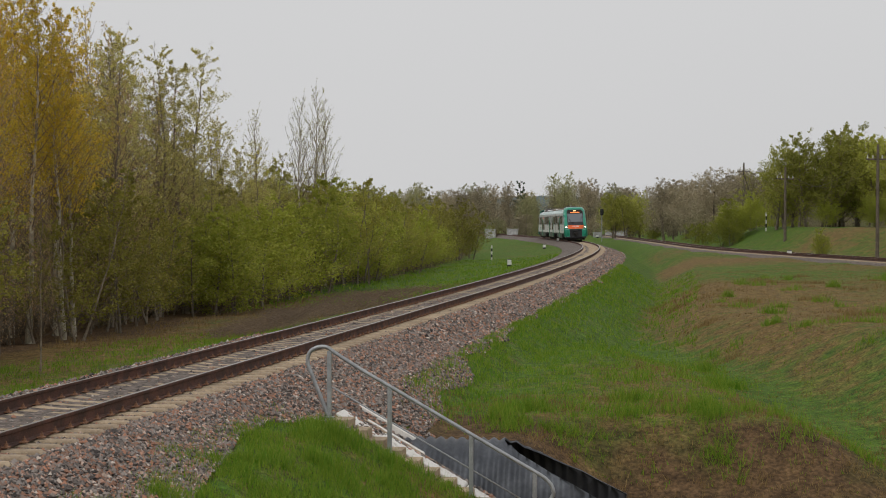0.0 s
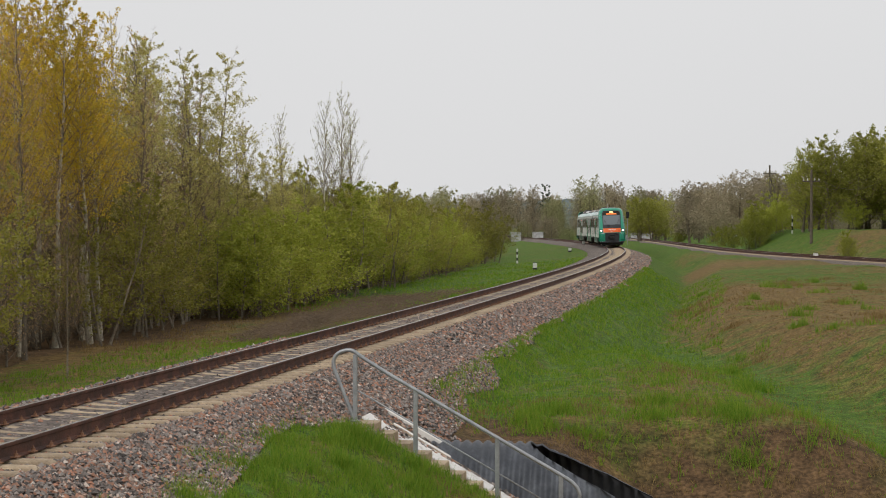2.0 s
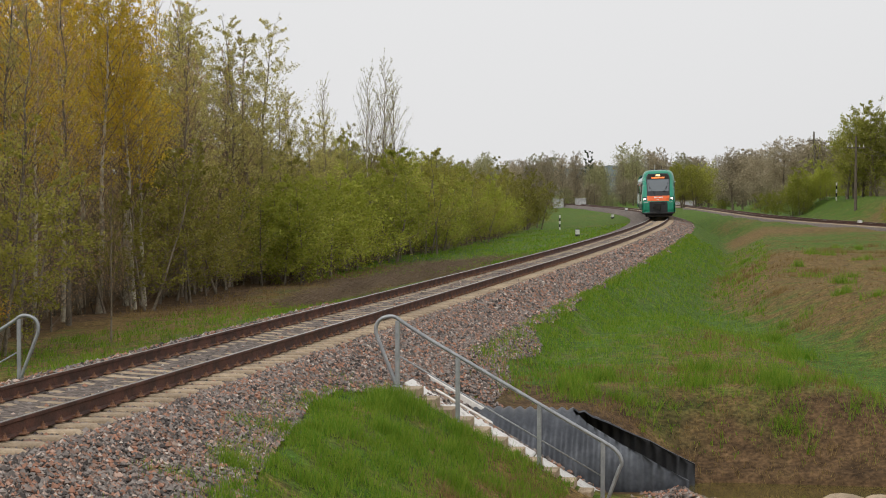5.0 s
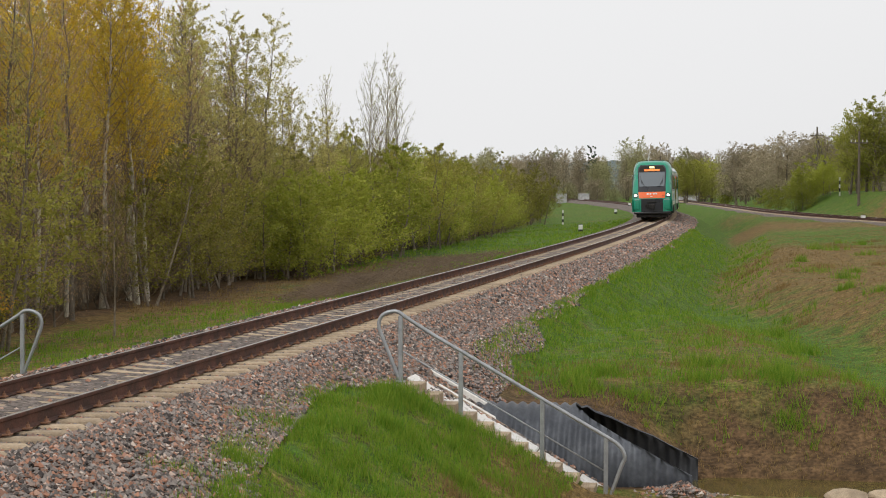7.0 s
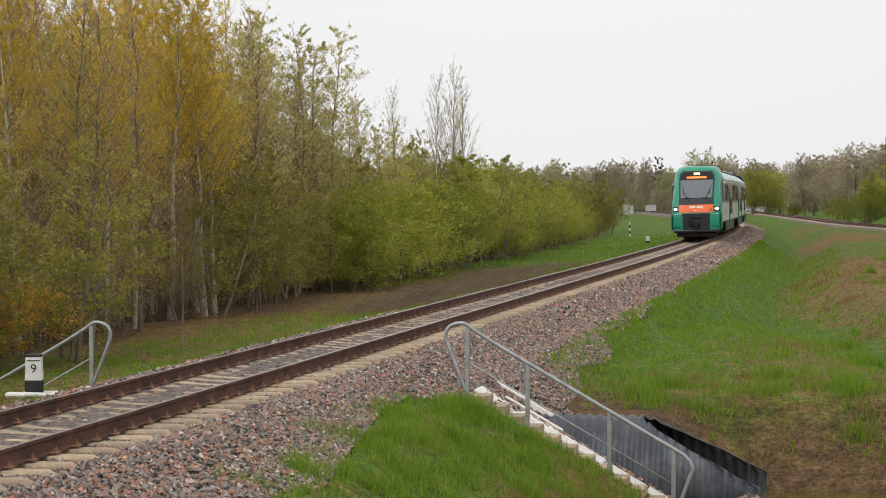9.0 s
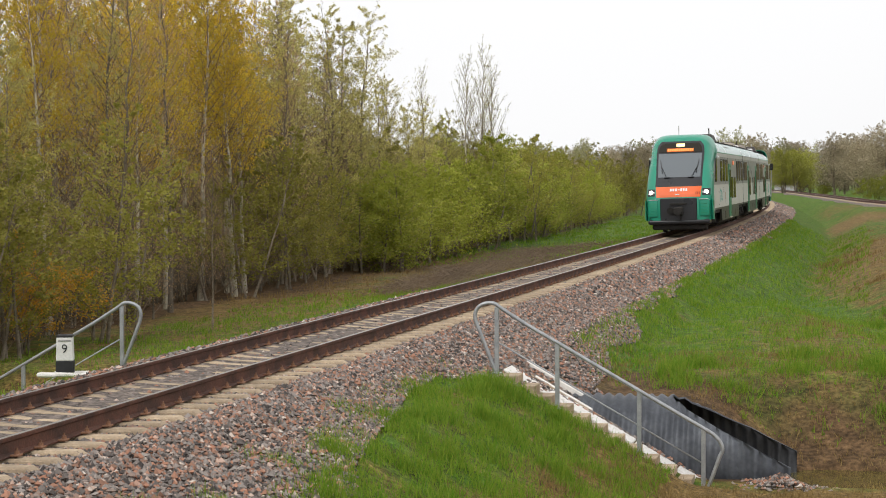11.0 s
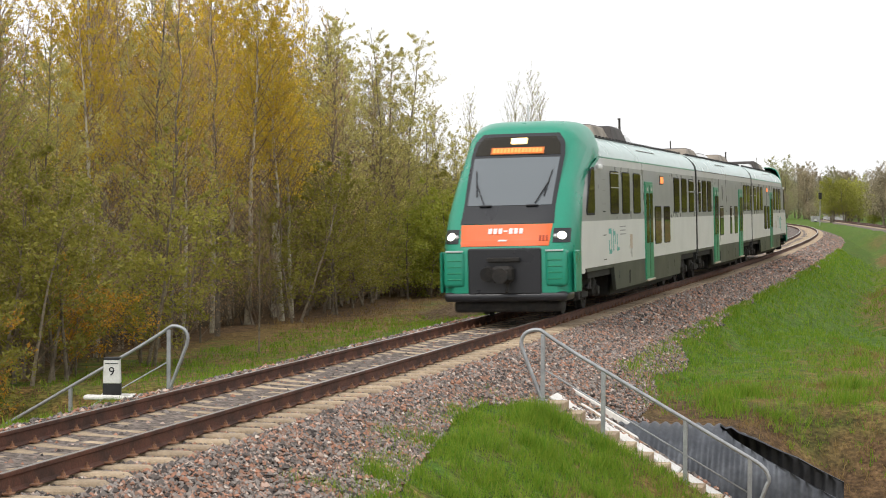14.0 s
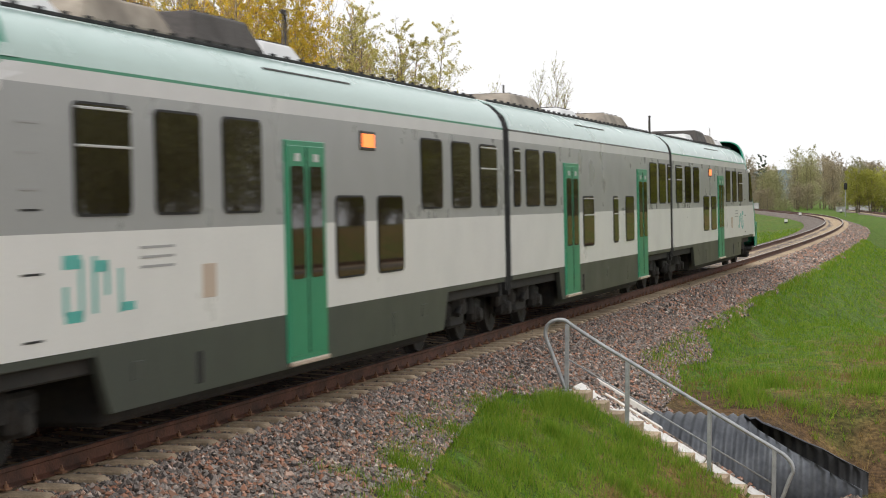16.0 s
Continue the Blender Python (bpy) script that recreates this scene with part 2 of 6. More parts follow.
BARK = material("grey_bark", (0.24, 0.20, 0.15), 0.9, 0, 0.35, 2.0, 18.0, 0.4, other=(0.13, 0.105, 0.075), per_object=0.25)
PALE_BARK = material("pale_birch_bark", (0.52, 0.47, 0.36), 0.85, 0, 0.3, 2.5, 14.0, 0.3, other=(0.2, 0.17, 0.13), mix_at=0.58, per_object=0.2)
TWIG = material("bare_twigs", (0.25, 0.18, 0.12), 0.9, 0, 0.3, 1.0, 9.0, 0.0, per_object=0.25)
LEAF_OCHRE = leafy("ochre_young_leaves", (0.68, 0.44, 0.04), (0.60, 0.50, 0.07), 0.45, 0.6)
LEAF_SPRING = leafy("spring_green_leaves", (0.36, 0.385, 0.06), (0.50, 0.48, 0.11), 0.45, 0.7)
LEAF_OLIVE = leafy("olive_young_leaves", (0.40, 0.37, 0.10), (0.54, 0.47, 0.17), 0.42, 0.6)
LEAF_BRIGHT = leafy("fresh_green_leaves", (0.29, 0.34, 0.04), (0.47, 0.47, 0.085), 0.45, 0.7)
LEAF_THICKET = leafy("dark_olive_leaves", (0.25, 0.25, 0.045), (0.37, 0.33, 0.07), 0.4, 0.6)
LEAF_PALE = leafy("pale_poplar_leaves", (0.55, 0.54, 0.23), (0.48, 0.46, 0.18), 0.5)
LEAF_BROWN = leafy("brown_buds", (0.56, 0.37, 0.20), (0.44, 0.31, 0.16), 0.4, 0.5)
LEAF_RUST = leafy("rusty_young_leaves", (0.60, 0.29, 0.045), (0.54, 0.37, 0.05), 0.4)
# far leaves: distance haze is mixed into these paler, greyer colours
LEAF_FAR = leafy("haze_tinted_brown_leaves", (0.44, 0.37, 0.25), (0.38, 0.33, 0.22), 0.4)
LEAF_FAR_GREEN = leafy("haze_tinted_olive_leaves", (0.40, 0.38, 0.19), (0.33, 0.33, 0.17), 0.4)
NEEDLE = leafy("dark_pine_needles", (0.06, 0.09, 0.055), (0.09, 0.11, 0.065), 0.1)
GRASS = leafy("green_grass", (0.10, 0.235, 0.014), (0.27, 0.345, 0.04), 0.42)
STRAW = leafy("dry_grass", (0.36, 0.25, 0.09), (0.22, 0.145, 0.06), 0.2)


def stone_material():
    """Broken granite and basalt: each stone grey, brown or reddish."""
    mat = bpy.data.materials.new("ballast_stone")
    mat.use_nodes = True
    n, l = mat.node_tree.nodes, mat.node_tree.links
    b = n["Principled BSDF"]
    b.inputs["Roughness"].default_value = 0.85
    geo, ramp = n.new("ShaderNodeNewGeometry"), n.new("ShaderNodeValToRGB")
    tones = [(0.0, (0.045, 0.037, 0.034)), (0.3, (0.16, 0.135, 0.12)), (0.58, (0.33, 0.29, 0.26)), (0.74, (0.25, 0.14, 0.095)), (0.92, (0.44, 0.215, 0.135)), (1.0, (0.62, 0.55, 0.48))]
    while len(ramp.color_ramp.elements) < len(tones):
        ramp.color_ramp.elements.new(0.5)
    for el, (at, c) in zip(ramp.color_ramp.elements, tones):
        el.position, el.color = at, (*c, 1)
    l.new(geo.outputs["Random Per Island"], ramp.inputs["Fac"])
    l.new(ramp.outputs["Color"], b.inputs["Base Color"])
    return mat


STONE = stone_material()


# ---- building helpers ----
def shape(verts, faces, smooth_faces=False):
    me = bpy.data.meshes.new("mesh")
    me.from_pydata([tuple(v) for v in verts], [], faces)
    if smooth_faces:
        me.polygons.foreach_set("use_smooth", [True] * len(me.polygons))
    me.update()
    return me


def piece(name, me, mats, parent=None, m=None, label=""):
    """One mesh object, under a thing or a part."""
    me.name = name
    ob = new(name, me)
    if mats is not None and not me.materials:
        for mat in (mats if isinstance(mats, (list, tuple)) else [mats]):
            me.materials.append(mat)
    if parent is not None:
        ob.parent = parent
    if m is not None:
        ob.matrix_basis = m
    return tagged(ob, label)


def part(name, bm, mats, parent=None, label="", m=None, smooth_angle=None):
    me = bpy.data.meshes.new(name)
    bmesh.ops.recalc_face_normals(bm, faces=bm.faces)
    bm.to_mesh(me)
    bm.free()
    if smooth_angle:
        me.polygons.foreach_set("use_smooth", [True] * len(me.polygons))
        me.set_sharp_from_angle(angle=radians(smooth_angle))
    return piece(name, me, mats, parent, m, label)


def thing(name, label, category, m=None, group="", kind=""):
    ob = new(name)
    ob.empty_display_size = 0.3
    if m is not None:
        ob.matrix_basis = m
    return tagged(ob, label, category, group, kind)


def box(bm, size, centre, bevel=0.0, turn=None, segments=1):
    made = bmesh.ops.create_cube(bm, size=1.0)["verts"]
    m = Matrix.Translation(centre) @ (turn or Matrix()) @ Matrix.Diagonal((*size, 1))
    bmesh.ops.transform(bm, matrix=m, verts=made)
    if bevel:
        edges = {e for v in made for e in v.link_edges}
        bmesh.ops.bevel(bm, geom=list(edges), offset=bevel, segments=segments, affect="EDGES", profile=0.5)
    return bm


def boxed(size, centre=(0, 0, 0), bevel=0.0, turn=None, segments=1):
    return box(bmesh.new(), size, centre, bevel, turn, segments)


def rod(bm, a, b, r0, r1=None, sides=10, caps=True):
    a, b = Vector(a), Vector(b)
    way = b - a
    made = bmesh.ops.create_cone(bm, cap_ends=caps, segments=sides, radius1=r0, radius2=r0 if r1 is None else r1, depth=way.length)["verts"]
    bmesh.ops.transform(bm, matrix=Matrix.Translation((a + b) / 2) @ way.to_track_quat("Z", "Y").to_matrix().to_4x4(), verts=made)
    return bm


def tube(points, radius, sides=10, closed=False):
    """Vertices and faces of a pipe along points; radius may be a list."""
    pts = [Vector(p) for p in points]
    verts, faces = [], []
    n = len(pts)
    for i, p in enumerate(pts):
        way = (pts[min(i + 1, n - 1)] - pts[max(i - 1, 0)]).normalized()
        side = way.cross(Vector((0.13, 0.37, 0.92))).normalized()
        up = side.cross(way)
        r = radius[i] if isinstance(radius, (list, tuple)) else radius
        for k in range(sides):
            a = 2 * math.pi * k / sides
            verts.append(p + side * (r * math.cos(a)) + up * (r * math.sin(a)))
    for i in range(n - 1):
        for k in range(sides):
            a, b = i * sides + k, i * sides + (k + 1) % sides
            faces.append((a, b, b + sides, a + sides))
    faces.append(tuple(range(sides))[::-1])
    faces.append(tuple(range((n - 1) * sides, n * sides)))
    return verts, faces


def sweep(section, stations, place):
    """A long body of constant section: place(station, (d, z)) gives each vertex."""
    verts, faces, k = [], [], len(section)
    for s in stations:
        verts += [place(s, p) for p in section]
    for i in range(len(stations) - 1):
        for j in range(k):
            a, b = i * k + j, i * k + (j + 1) % k
            faces.append((a, b, b + k, a + k))
    faces.append(tuple(range(k)))
    faces.append(tuple(range((len(stations) - 1) * k, len(stations) * k))[::-1])
    return verts, faces


# ---- the ground: one sheet to the horizon ----
def steps(parts):
    out = []
    for a, b, n in parts:
        out += [a + (b - a) * i / n for i in range(n)]
    return out + [parts[-1][1]]


def ballast_edges(y):
    """How far the crushed stone reaches to the left and right of the track's middle."""
    wob = 0.3 * noise.noise((y * 0.3, 4.0, 2.0))
    right = profile([(14, 4.5), (18, 3.9), (20, 3.5), (22, 3.05), (24, 2.7), (27, 2.3), (29, 2.15), (30.2, 3.3), (32.5, 3.9), (36, 3.7), (45, 3.2), (60, 2.9), (620, 2.9)], y)
    return 2.75 + 0.5 * wob, right + wob


def bed_line(y):
    """The surface of the crushed stone across the track at y: distance from its middle, height."""
    left, right = ballast_edges(y)
    out = []
    inner = [(-1.75, -0.245), (-1.38, -0.205), (-0.9, -0.195), (-0.45, -0.222), (0, -0.242), (0.45, -0.222), (0.9, -0.195), (1.38, -0.205), (1.75, -0.245)]
    offs = ((1.12, -0.12), (1.0, 0.0), (0.66, 0.04), (0.33, 0.05))
    line = [(-1.75 - f * (left - 1.75), o, True) for f, o in offs] + [(d, z, False) for d, z in inner] + [(1.75 + f * (right - 1.75), o, True) for f, o in offs[::-1]]
    for d, z, outer in line:
        p = beside(y, d)
        out.append((d, (ground_z(p.x, p.y) if outer else p.z) + z + 0.015 * noise.noise((y * 1.7, d * 1.7, 1.0))))
    return out


def make_ground():
    ys = steps([(-60, 14, 20), (14, 28, 40), (28, 38, 66), (38, 60, 70), (60, 120, 80), (120, 240, 60), (240, 600, 40), (600, 3200, 14)])
    ds = steps([(-1600, -200, 8), (-200, -40, 16), (-40, -9, 30), (-9, 3, 26), (3, 14, 62), (14, 50, 60), (50, 200, 30), (200, 1600, 8)])
    verts, dry, bare, faces = [], [], [], []
    for y in ys:
        m, tx = track_slope(y), track_x(y)
        for d in ds:
            x = tx + d * math.hypot(1, m)
            left, right = ballast_edges(y)
            sunk = 0.16 if -left + 0.15 < d < right - 0.25 else 0.0
            verts.append((x, y, ground_z(x, y) - sunk))
            e, cut = stair_axes(x, y)
            ditch = max(11.5, tx + 5.0)
            w = 0.2 * noise.noise((x * 0.12, y * 0.06, 5.0))
            if d < 0:
                wood = smooth(-8.5, -12.5, d + 2.5 * smooth(75, 95, y))
                q = 0.30 + 0.32 * smooth(-3.5, -6.0, d) * (1 - smooth(85, 108, y)) + w
                bald = 0.14 + 0.6 * wood + 0.33 * smooth(-4.0, -5.6, d) * smooth(56, 66, y) * (1 - smooth(80, 105, y))
            else:
                q = 0.25 + w * 0.6
                q += (0.33 + 0.4 * noise.noise((x * 0.09, y * 0.05, 15.0))) * smooth(-0.4, 1.8, x - ditch) * (1 - smooth(150, 230, y))
                q += 0.30 * smooth(4.6, 7.5, d) * (1 - smooth(48, 60, y)) * (1 - smooth(-2.4, -0.6, x - ditch))
                q -= 0.10 * smooth(3.2, 6.0, x - branch_x(y)) * (1 - smooth(230, 260, y))
                bald = 0.12 + 0.1 * smooth(3.2, 5.0, x - branch_x(y)) * (1 - smooth(160, 200, y))
                face = smooth(2.8, 3.2, cut) * (1 - smooth(5.2, 6.4, cut)) * smooth(-0.6, 0.8, e)
                q = lerp(q, 0.46, face)
                bald = lerp(bald, 0.60, face)
                bald = lerp(bald, 0.8, smooth(0.4, 1.2, cut) * (1 - smooth(2.9, 3.3, cut)) * smooth(0.4, 1.2, e))
                near = smooth(0.6, -0.6, cut)
                q = lerp(q, 0.40 + w + 0.36 * smooth(0.9, 2.2, e), near)
            dry.append(q)
            bare.append(bald)
    k = len(ds)
    for i in range(len(ys) - 1):
        for j in range(k - 1):
            a = i * k + j
            faces.append((a, a + 1, a + k + 1, a + k))
    me = shape(verts, faces, True)
    for name, values in (("dry", dry), ("bare", bare)):
        me.attributes.new(name, "FLOAT", "POINT").data.foreach_set("value", values)
    tagged(piece("ground", me, MEADOW), "uneven spring meadow, green grass with dry straw and bare soil", "ground", kind="structure")


make_ground()


# ---- tracks ----
RAIL = [(-0.075, -0.18), (-0.075, -0.168), (-0.02, -0.145), (-0.012, -0.05), (-0.036, -0.036), (-0.036, -0.006), (-0.028, 0.0), (0.028, 0.0), (0.036, -0.006), (0.036, -0.036),
        (0.012, -0.05), (0.02, -0.145), (0.075, -0.168), (0.075, -0.18)]


def stations(a, b):
    out, y = [], a
    while y < b:
        out.append(y)
        y += 1.0 if y < 80 else (3.0 if y < 250 else 12.0)
    return out + [b]


def rail_mesh(place, offset, a, b):
    verts, faces = sweep([(offset + d, z) for d, z in RAIL], stations(a, b), place)
    me = shape(verts, faces)
    me.materials.append(RUST)
    me.materials.append(POLISHED)
    top = len(RAIL)
    me.polygons.foreach_set("material_index", [1 if i % top in (6,) and i < len(faces) - 2 else 0 for i in range(len(faces))])
    return me


def sleeper_mesh():
    """A pre-stressed concrete sleeper: thick rail seats, a waisted, sunken middle, sloping ends."""
    cuts = [(-1.35, 0.10, -0.225), (-1.28, 0.125, -0.19), (-1.0, 0.135, -0.183), (-0.62, 0.135, -0.183), (-0.42, 0.115, -0.215), (0.0, 0.105, -0.235), (0.42, 0.115, -0.215), (0.62, 0.135, -0.183),
            (1.0, 0.135, -0.183), (1.28, 0.125, -0.19), (1.35, 0.10, -0.225)]
    verts, faces = [], []
    for x, w, z in cuts:
        verts += [(x, -w - 0.02, -0.40), (x, -w * 0.86, z - 0.02), (x, -w * 0.7, z), (x, w * 0.7, z), (x, w * 0.86, z - 0.02), (x, w + 0.02, -0.40)]
    for i in range(len(cuts) - 1):
        for j in range(5):
            a = i * 6 + j
            faces.append((a, a + 1, a + 7, a + 6))
    faces += [tuple(range(6)), tuple(range(60, 66))[::-1]]
    return shape(verts, faces)


def fastener_mesh():
    """The two bolts with clamps and washers that hold one rail on a sleeper."""
    bm = bmesh.new()
    for s in (-1, 1):
        box(bm, (0.085, 0.11, 0.022), (s * 0.105, 0, -0.158), 0.006)
        rod(bm, (s * 0.112, 0, -0.15), (s * 0.112, 0, -0.118), 0.026, 0.024, 6)
        rod(bm, (s * 0.112, 0, -0.12), (s * 0.112, 0, -0.09), 0.012, 0.01, 6)
    me = bpy.data.meshes.new("fastener")
    bm.to_mesh(me)
    bm.free()
    return me


def at_track(y):
    m = track_slope(y)
    k = 1 / math.hypot(1, m)
    return Matrix.Translation(beside(y, 0)) @ Matrix(((k, m * k, 0, 0), (-m * k, k, 0, 0), (0, 0, 1, 0), (0, 0, 0, 1))) @ pose(0, 0, 0, 0, -CANT, 0)


CANT = 1.6


def on_track(y, p):
    return at_track(y) @ Vector((p[0], 0, p[1]))


SLEEPER_YS = [14 + 0.53 * i for i in range(205)]


def main_track():
    track = thing("railway_track", "single railway line of rusty rails on concrete sleepers in grey ballast", "railway track", kind="structure")
    for s in (-1, 1):
        piece("rail", rail_mesh(on_track, s * 0.796, -60, 620), None, track, label="rusty steel rail with a worn bright head")
    sleeper, bolts = sleeper_mesh(), fastener_mesh()
    sleeper.materials.append(CONCRETE)
    bolts.materials.append(BOLT)
    jig = random.Random(4)
    for i, y in enumerate(SLEEPER_YS):
        ob = piece("sleeper", sleeper, None, track, at_track(y) @ pose(jig.uniform(-.015, .015), 0, jig.uniform(-.006, .004), 0, 0, jig.uniform(-.5, .5)))
        if i < 120:
            for s in (-1, 1):
                piece("fastener", bolts, None, ob, pose(s * 0.796, 0, 0))
    # the sleepers further on, and behind
    base = sleeper_mesh()
    src = [v.co.copy() for v in base.vertices]
    loops = [tuple(p.vertices) for p in base.polygons]
    verts, faces = [], []
    y = 14 + 0.53 * 205
    ys = [14 - 0.53 * i for i in range(1, 60)]
    while y < 300:
        ys.append(y)
        y += 0.53
    for y in ys:
        m = at_track(y)
        k = len(verts)
        verts += [m @ v for v in src]
        faces += [tuple(a + k for a in f) for f in loops]
    tagged(piece("distant_sleepers", shape(verts, faces), CONCRETE, track), kind="stuff")
    # bed of crushed stone
    ys = steps([(-60, 14, 30), (14, 60, 184), (60, 140, 160), (140, 300, 80), (300, 620, 30)])
    verts, faces, k = [], [], 17
    for y in ys:
        for d, z in bed_line(y):
            p = beside(y, d)
            verts.append((p.x, p.y, z))
    faces = [(i * k + j, i * k + j + 1, i * k + j + 1 + k, i * k + j + k) for i in range(len(ys) - 1) for j in range(k - 1)]
    tagged(piece("ballast", shape(verts, faces, True), GRAVEL), "grey and reddish crushed-stone ballast under the rails", "ballast", kind="structure")


main_track()


def second_track():
    track = thing("branch_track", "second railway line, rusty rails on sleepers across the meadow", "railway track", kind="structure")

    def place(y, p):
        return Vector((branch_x(y) + p[0], y, p[1] - 0.05 + 0.6 * track_z(y)))

    for s in (-1, 1):
        piece("rail", rail_mesh(place, s * 0.796, 20, 420), None, track, label="rusty steel rail")
    base = sleeper_mesh()
    src = [v.co.copy() for v in base.vertices]
    loops = [tuple(p.vertices) for p in base.polygons]
    verts, faces = [], []
    for i in range(560):
        y = 40 + 0.6 * i
        k = len(verts)
        verts += [Vector((branch_x(y) + v.x, y + v.y, v.z - 0.05 + 0.6 * track_z(y))) for v in src]
        faces += [tuple(a + k for a in f) for f in loops]
    tagged(piece("distant_sleepers", shape(verts, faces), CONCRETE, track), kind="stuff")
    bed = [(-3.4, -1.3), (-2.2, -0.55), (-1.6, -0.24), (0, -0.25), (1.6, -0.24), (2.2, -0.55), (3.4, -1.3)]
    ys = stations(20, 420)
    verts = [Vector((branch_x(y) + d, y, z - 0.05 + 0.6 * track_z(y))) for y in ys for d, z in bed]
    k = len(bed)
    faces = [(i * k + j, i * k + j + 1, i * k + j + 1 + k, i * k + j + k) for i in range(len(ys) - 1) for j in range(k - 1)]
    tagged(piece("branch_ballast", shape(verts, faces), GRAVEL), "crushed-stone ballast of the second line", "ballast", kind="structure")


second_track()


# ---- stairs, railings, culvert and brook ----
def loop_rail(name, posts, side, flip=1):
    """A tube handrail on posts, bent round into a loop at its upper end."""
    rail = thing(name, "galvanised tube handrail with a looped end beside the embankment stairs", "handrail")
    top = 1.02
    last = posts[-1]
    path = [(-0.02, 0.05), (-0.10, 0.25), (-0.25, 0.62), (-0.32, 0.80), (-0.33, 0.92), (-0.28, 1.02), (-0.17, 1.075), (-0.04, 1.075), (0.10, top + 0.02)]
    pts = [side(e, z) + Vector((0, 0, BANK_FALL * e if e < 0 else 0)) for e, z in path]
    n = 8
    pts += [side(0.1 + (last - 0.05) * i / n, top) for i in range(1, n + 1)]
    pts += [side(last + 0.16, top - 0.01), side(last + 0.25, top - 0.06), side(last + 0.28, top - 0.16), side(last + 0.24, 0.75), side(last + 0.10, 0.28), side(last + 0.02, 0.0)]
    fine = []
    for i in range(len(pts) - 1):
        p0, p1, p2, p3 = pts[max(0, i - 1)], pts[i], pts[i + 1], pts[min(len(pts) - 1, i + 2)]
        for k in range(4):
            t = k / 4
            fine.append(0.5 * ((2 * p1) + (p2 - p0) * t + (2 * p0 - 5 * p1 + 4 * p2 - p3) * t * t + (3 * p1 - p0 - 3 * p2 + p3) * t ** 3))
    v, f = tube(fine + [pts[-1]], 0.03, 10)
    piece("top_rail", shape(v, f, True), GALVANISED, rail, label="bent tube top rail")
    v, f = tube([side(0.0, 0.5), side(last, 0.5)], 0.012, 8)
    piece("lower_rod", shape(v, f, True), GALVANISED, rail, label="thin lower rod")
    for e in posts:
        bm = bmesh.new()
        a, b = side(e, -0.15), side(e, top)
        box(bm, (0.065, 0.045, (b - a).length), (a + b) / 2, 0.006, pose(0, 0, 0, 0, 0, -12))
        part("post", bm, GALVANISED, rail)
        part("post_plate", boxed((0.14, 0.12, 0.015), side(e, 0.03), 0.003, pose(0, 0, 0, 0, 0, -12)), GALVANISED, rail)


loop_rail("stair_handrail", (0.0, 0.92, 2.15, 3.1), lambda e, z: at_stairs(e, 0.0, z))


def left_side(e, z):
    """The stairs across the track, going down the other way."""
    return Vector((-5.75 - 0.978 * e, 32.3 + 0.207 * e, -0.72 - BANK_FALL * e + z))


loop_rail("far_stair_handrail", (0.0, 1.75, 3.4), left_side)


def stairs():
    flight = thing("stairs", "narrow precast concrete stairs down the embankment, whitewashed cheek", "stairs")
    n, run = 14, 0.262
    for i in range(n):
        e = 0.02 + run * i
        bm = bmesh.new()
        rise = BANK_FALL * run
        c = at_stairs(e + run / 2, 0.27, 0.0)
        box(bm, (run + 0.05, 0.48, 0.24), (c.x, c.y, at_stairs(e, 0, 0).z - rise * 0.55 - 0.04), 0.008, pose(0, 0, 0, 0, 0, -11.95))
        part("step", bm, CONCRETE, flight)

    def slab(name, q0, q1, z0, z1, e0, e1, mat, label=""):
        bm = bmesh.new()
        pts = [at_stairs(e, q, z) for e in (e0, e1) for q, z in ((q0, z0), (q0, z1), (q1, z1), (q1, z0))]
        v = [bm.verts.new(p) for p in pts]
        for f in ((0, 1, 2, 3), (4, 7, 6, 5), (0, 4, 5, 1), (1, 5, 6, 2), (2, 6, 7, 3), (3, 7, 4, 0)):
            bm.faces.new([v[i] for i in f])
        bmesh.ops.bevel(bm, geom=list(bm.edges), offset=0.012, segments=1, affect="EDGES")
        return part(name, bm, mat, flight, label)

    for i in range(6):
        slab("cheek_slab", 0.515, 1.13 + 0.03 * (i % 2), -0.3, 0.045 + 0.01 * (i % 3), 0.66 * i, 0.66 * i + 0.648, WHITEWASH, "whitewashed sloping cheek slab")
    for i in range(6):
        slab("channel_slab", 1.165, 1.26, -0.2, 0.06, 0.3 + 0.6 * i, 0.86 + 0.6 * i, CONCRETE)
    slab("drain_apron", 1.265, 1.9, -0.25, -0.02, 0.0, 1.0, CONCRETE)
    slab("channel_edge", 1.9, 2.05, -0.2, 0.10, 0.1, 1.05, WHITEWASH, "whitewashed edge of the drain")
    slab("channel_edge", 1.27, 1.38, -0.2, 0.07, 0.35, 1.25, WHITEWASH)
    tagged(part("foot_slab", boxed((0.25, 1.1, 0.12), at_stairs(4.05, 0.7, 0.02), 0.02, pose(0, 0, 0, 0, 0, -12)), WHITEWASH, flight))


stairs()

CULVERT_R = 0.95


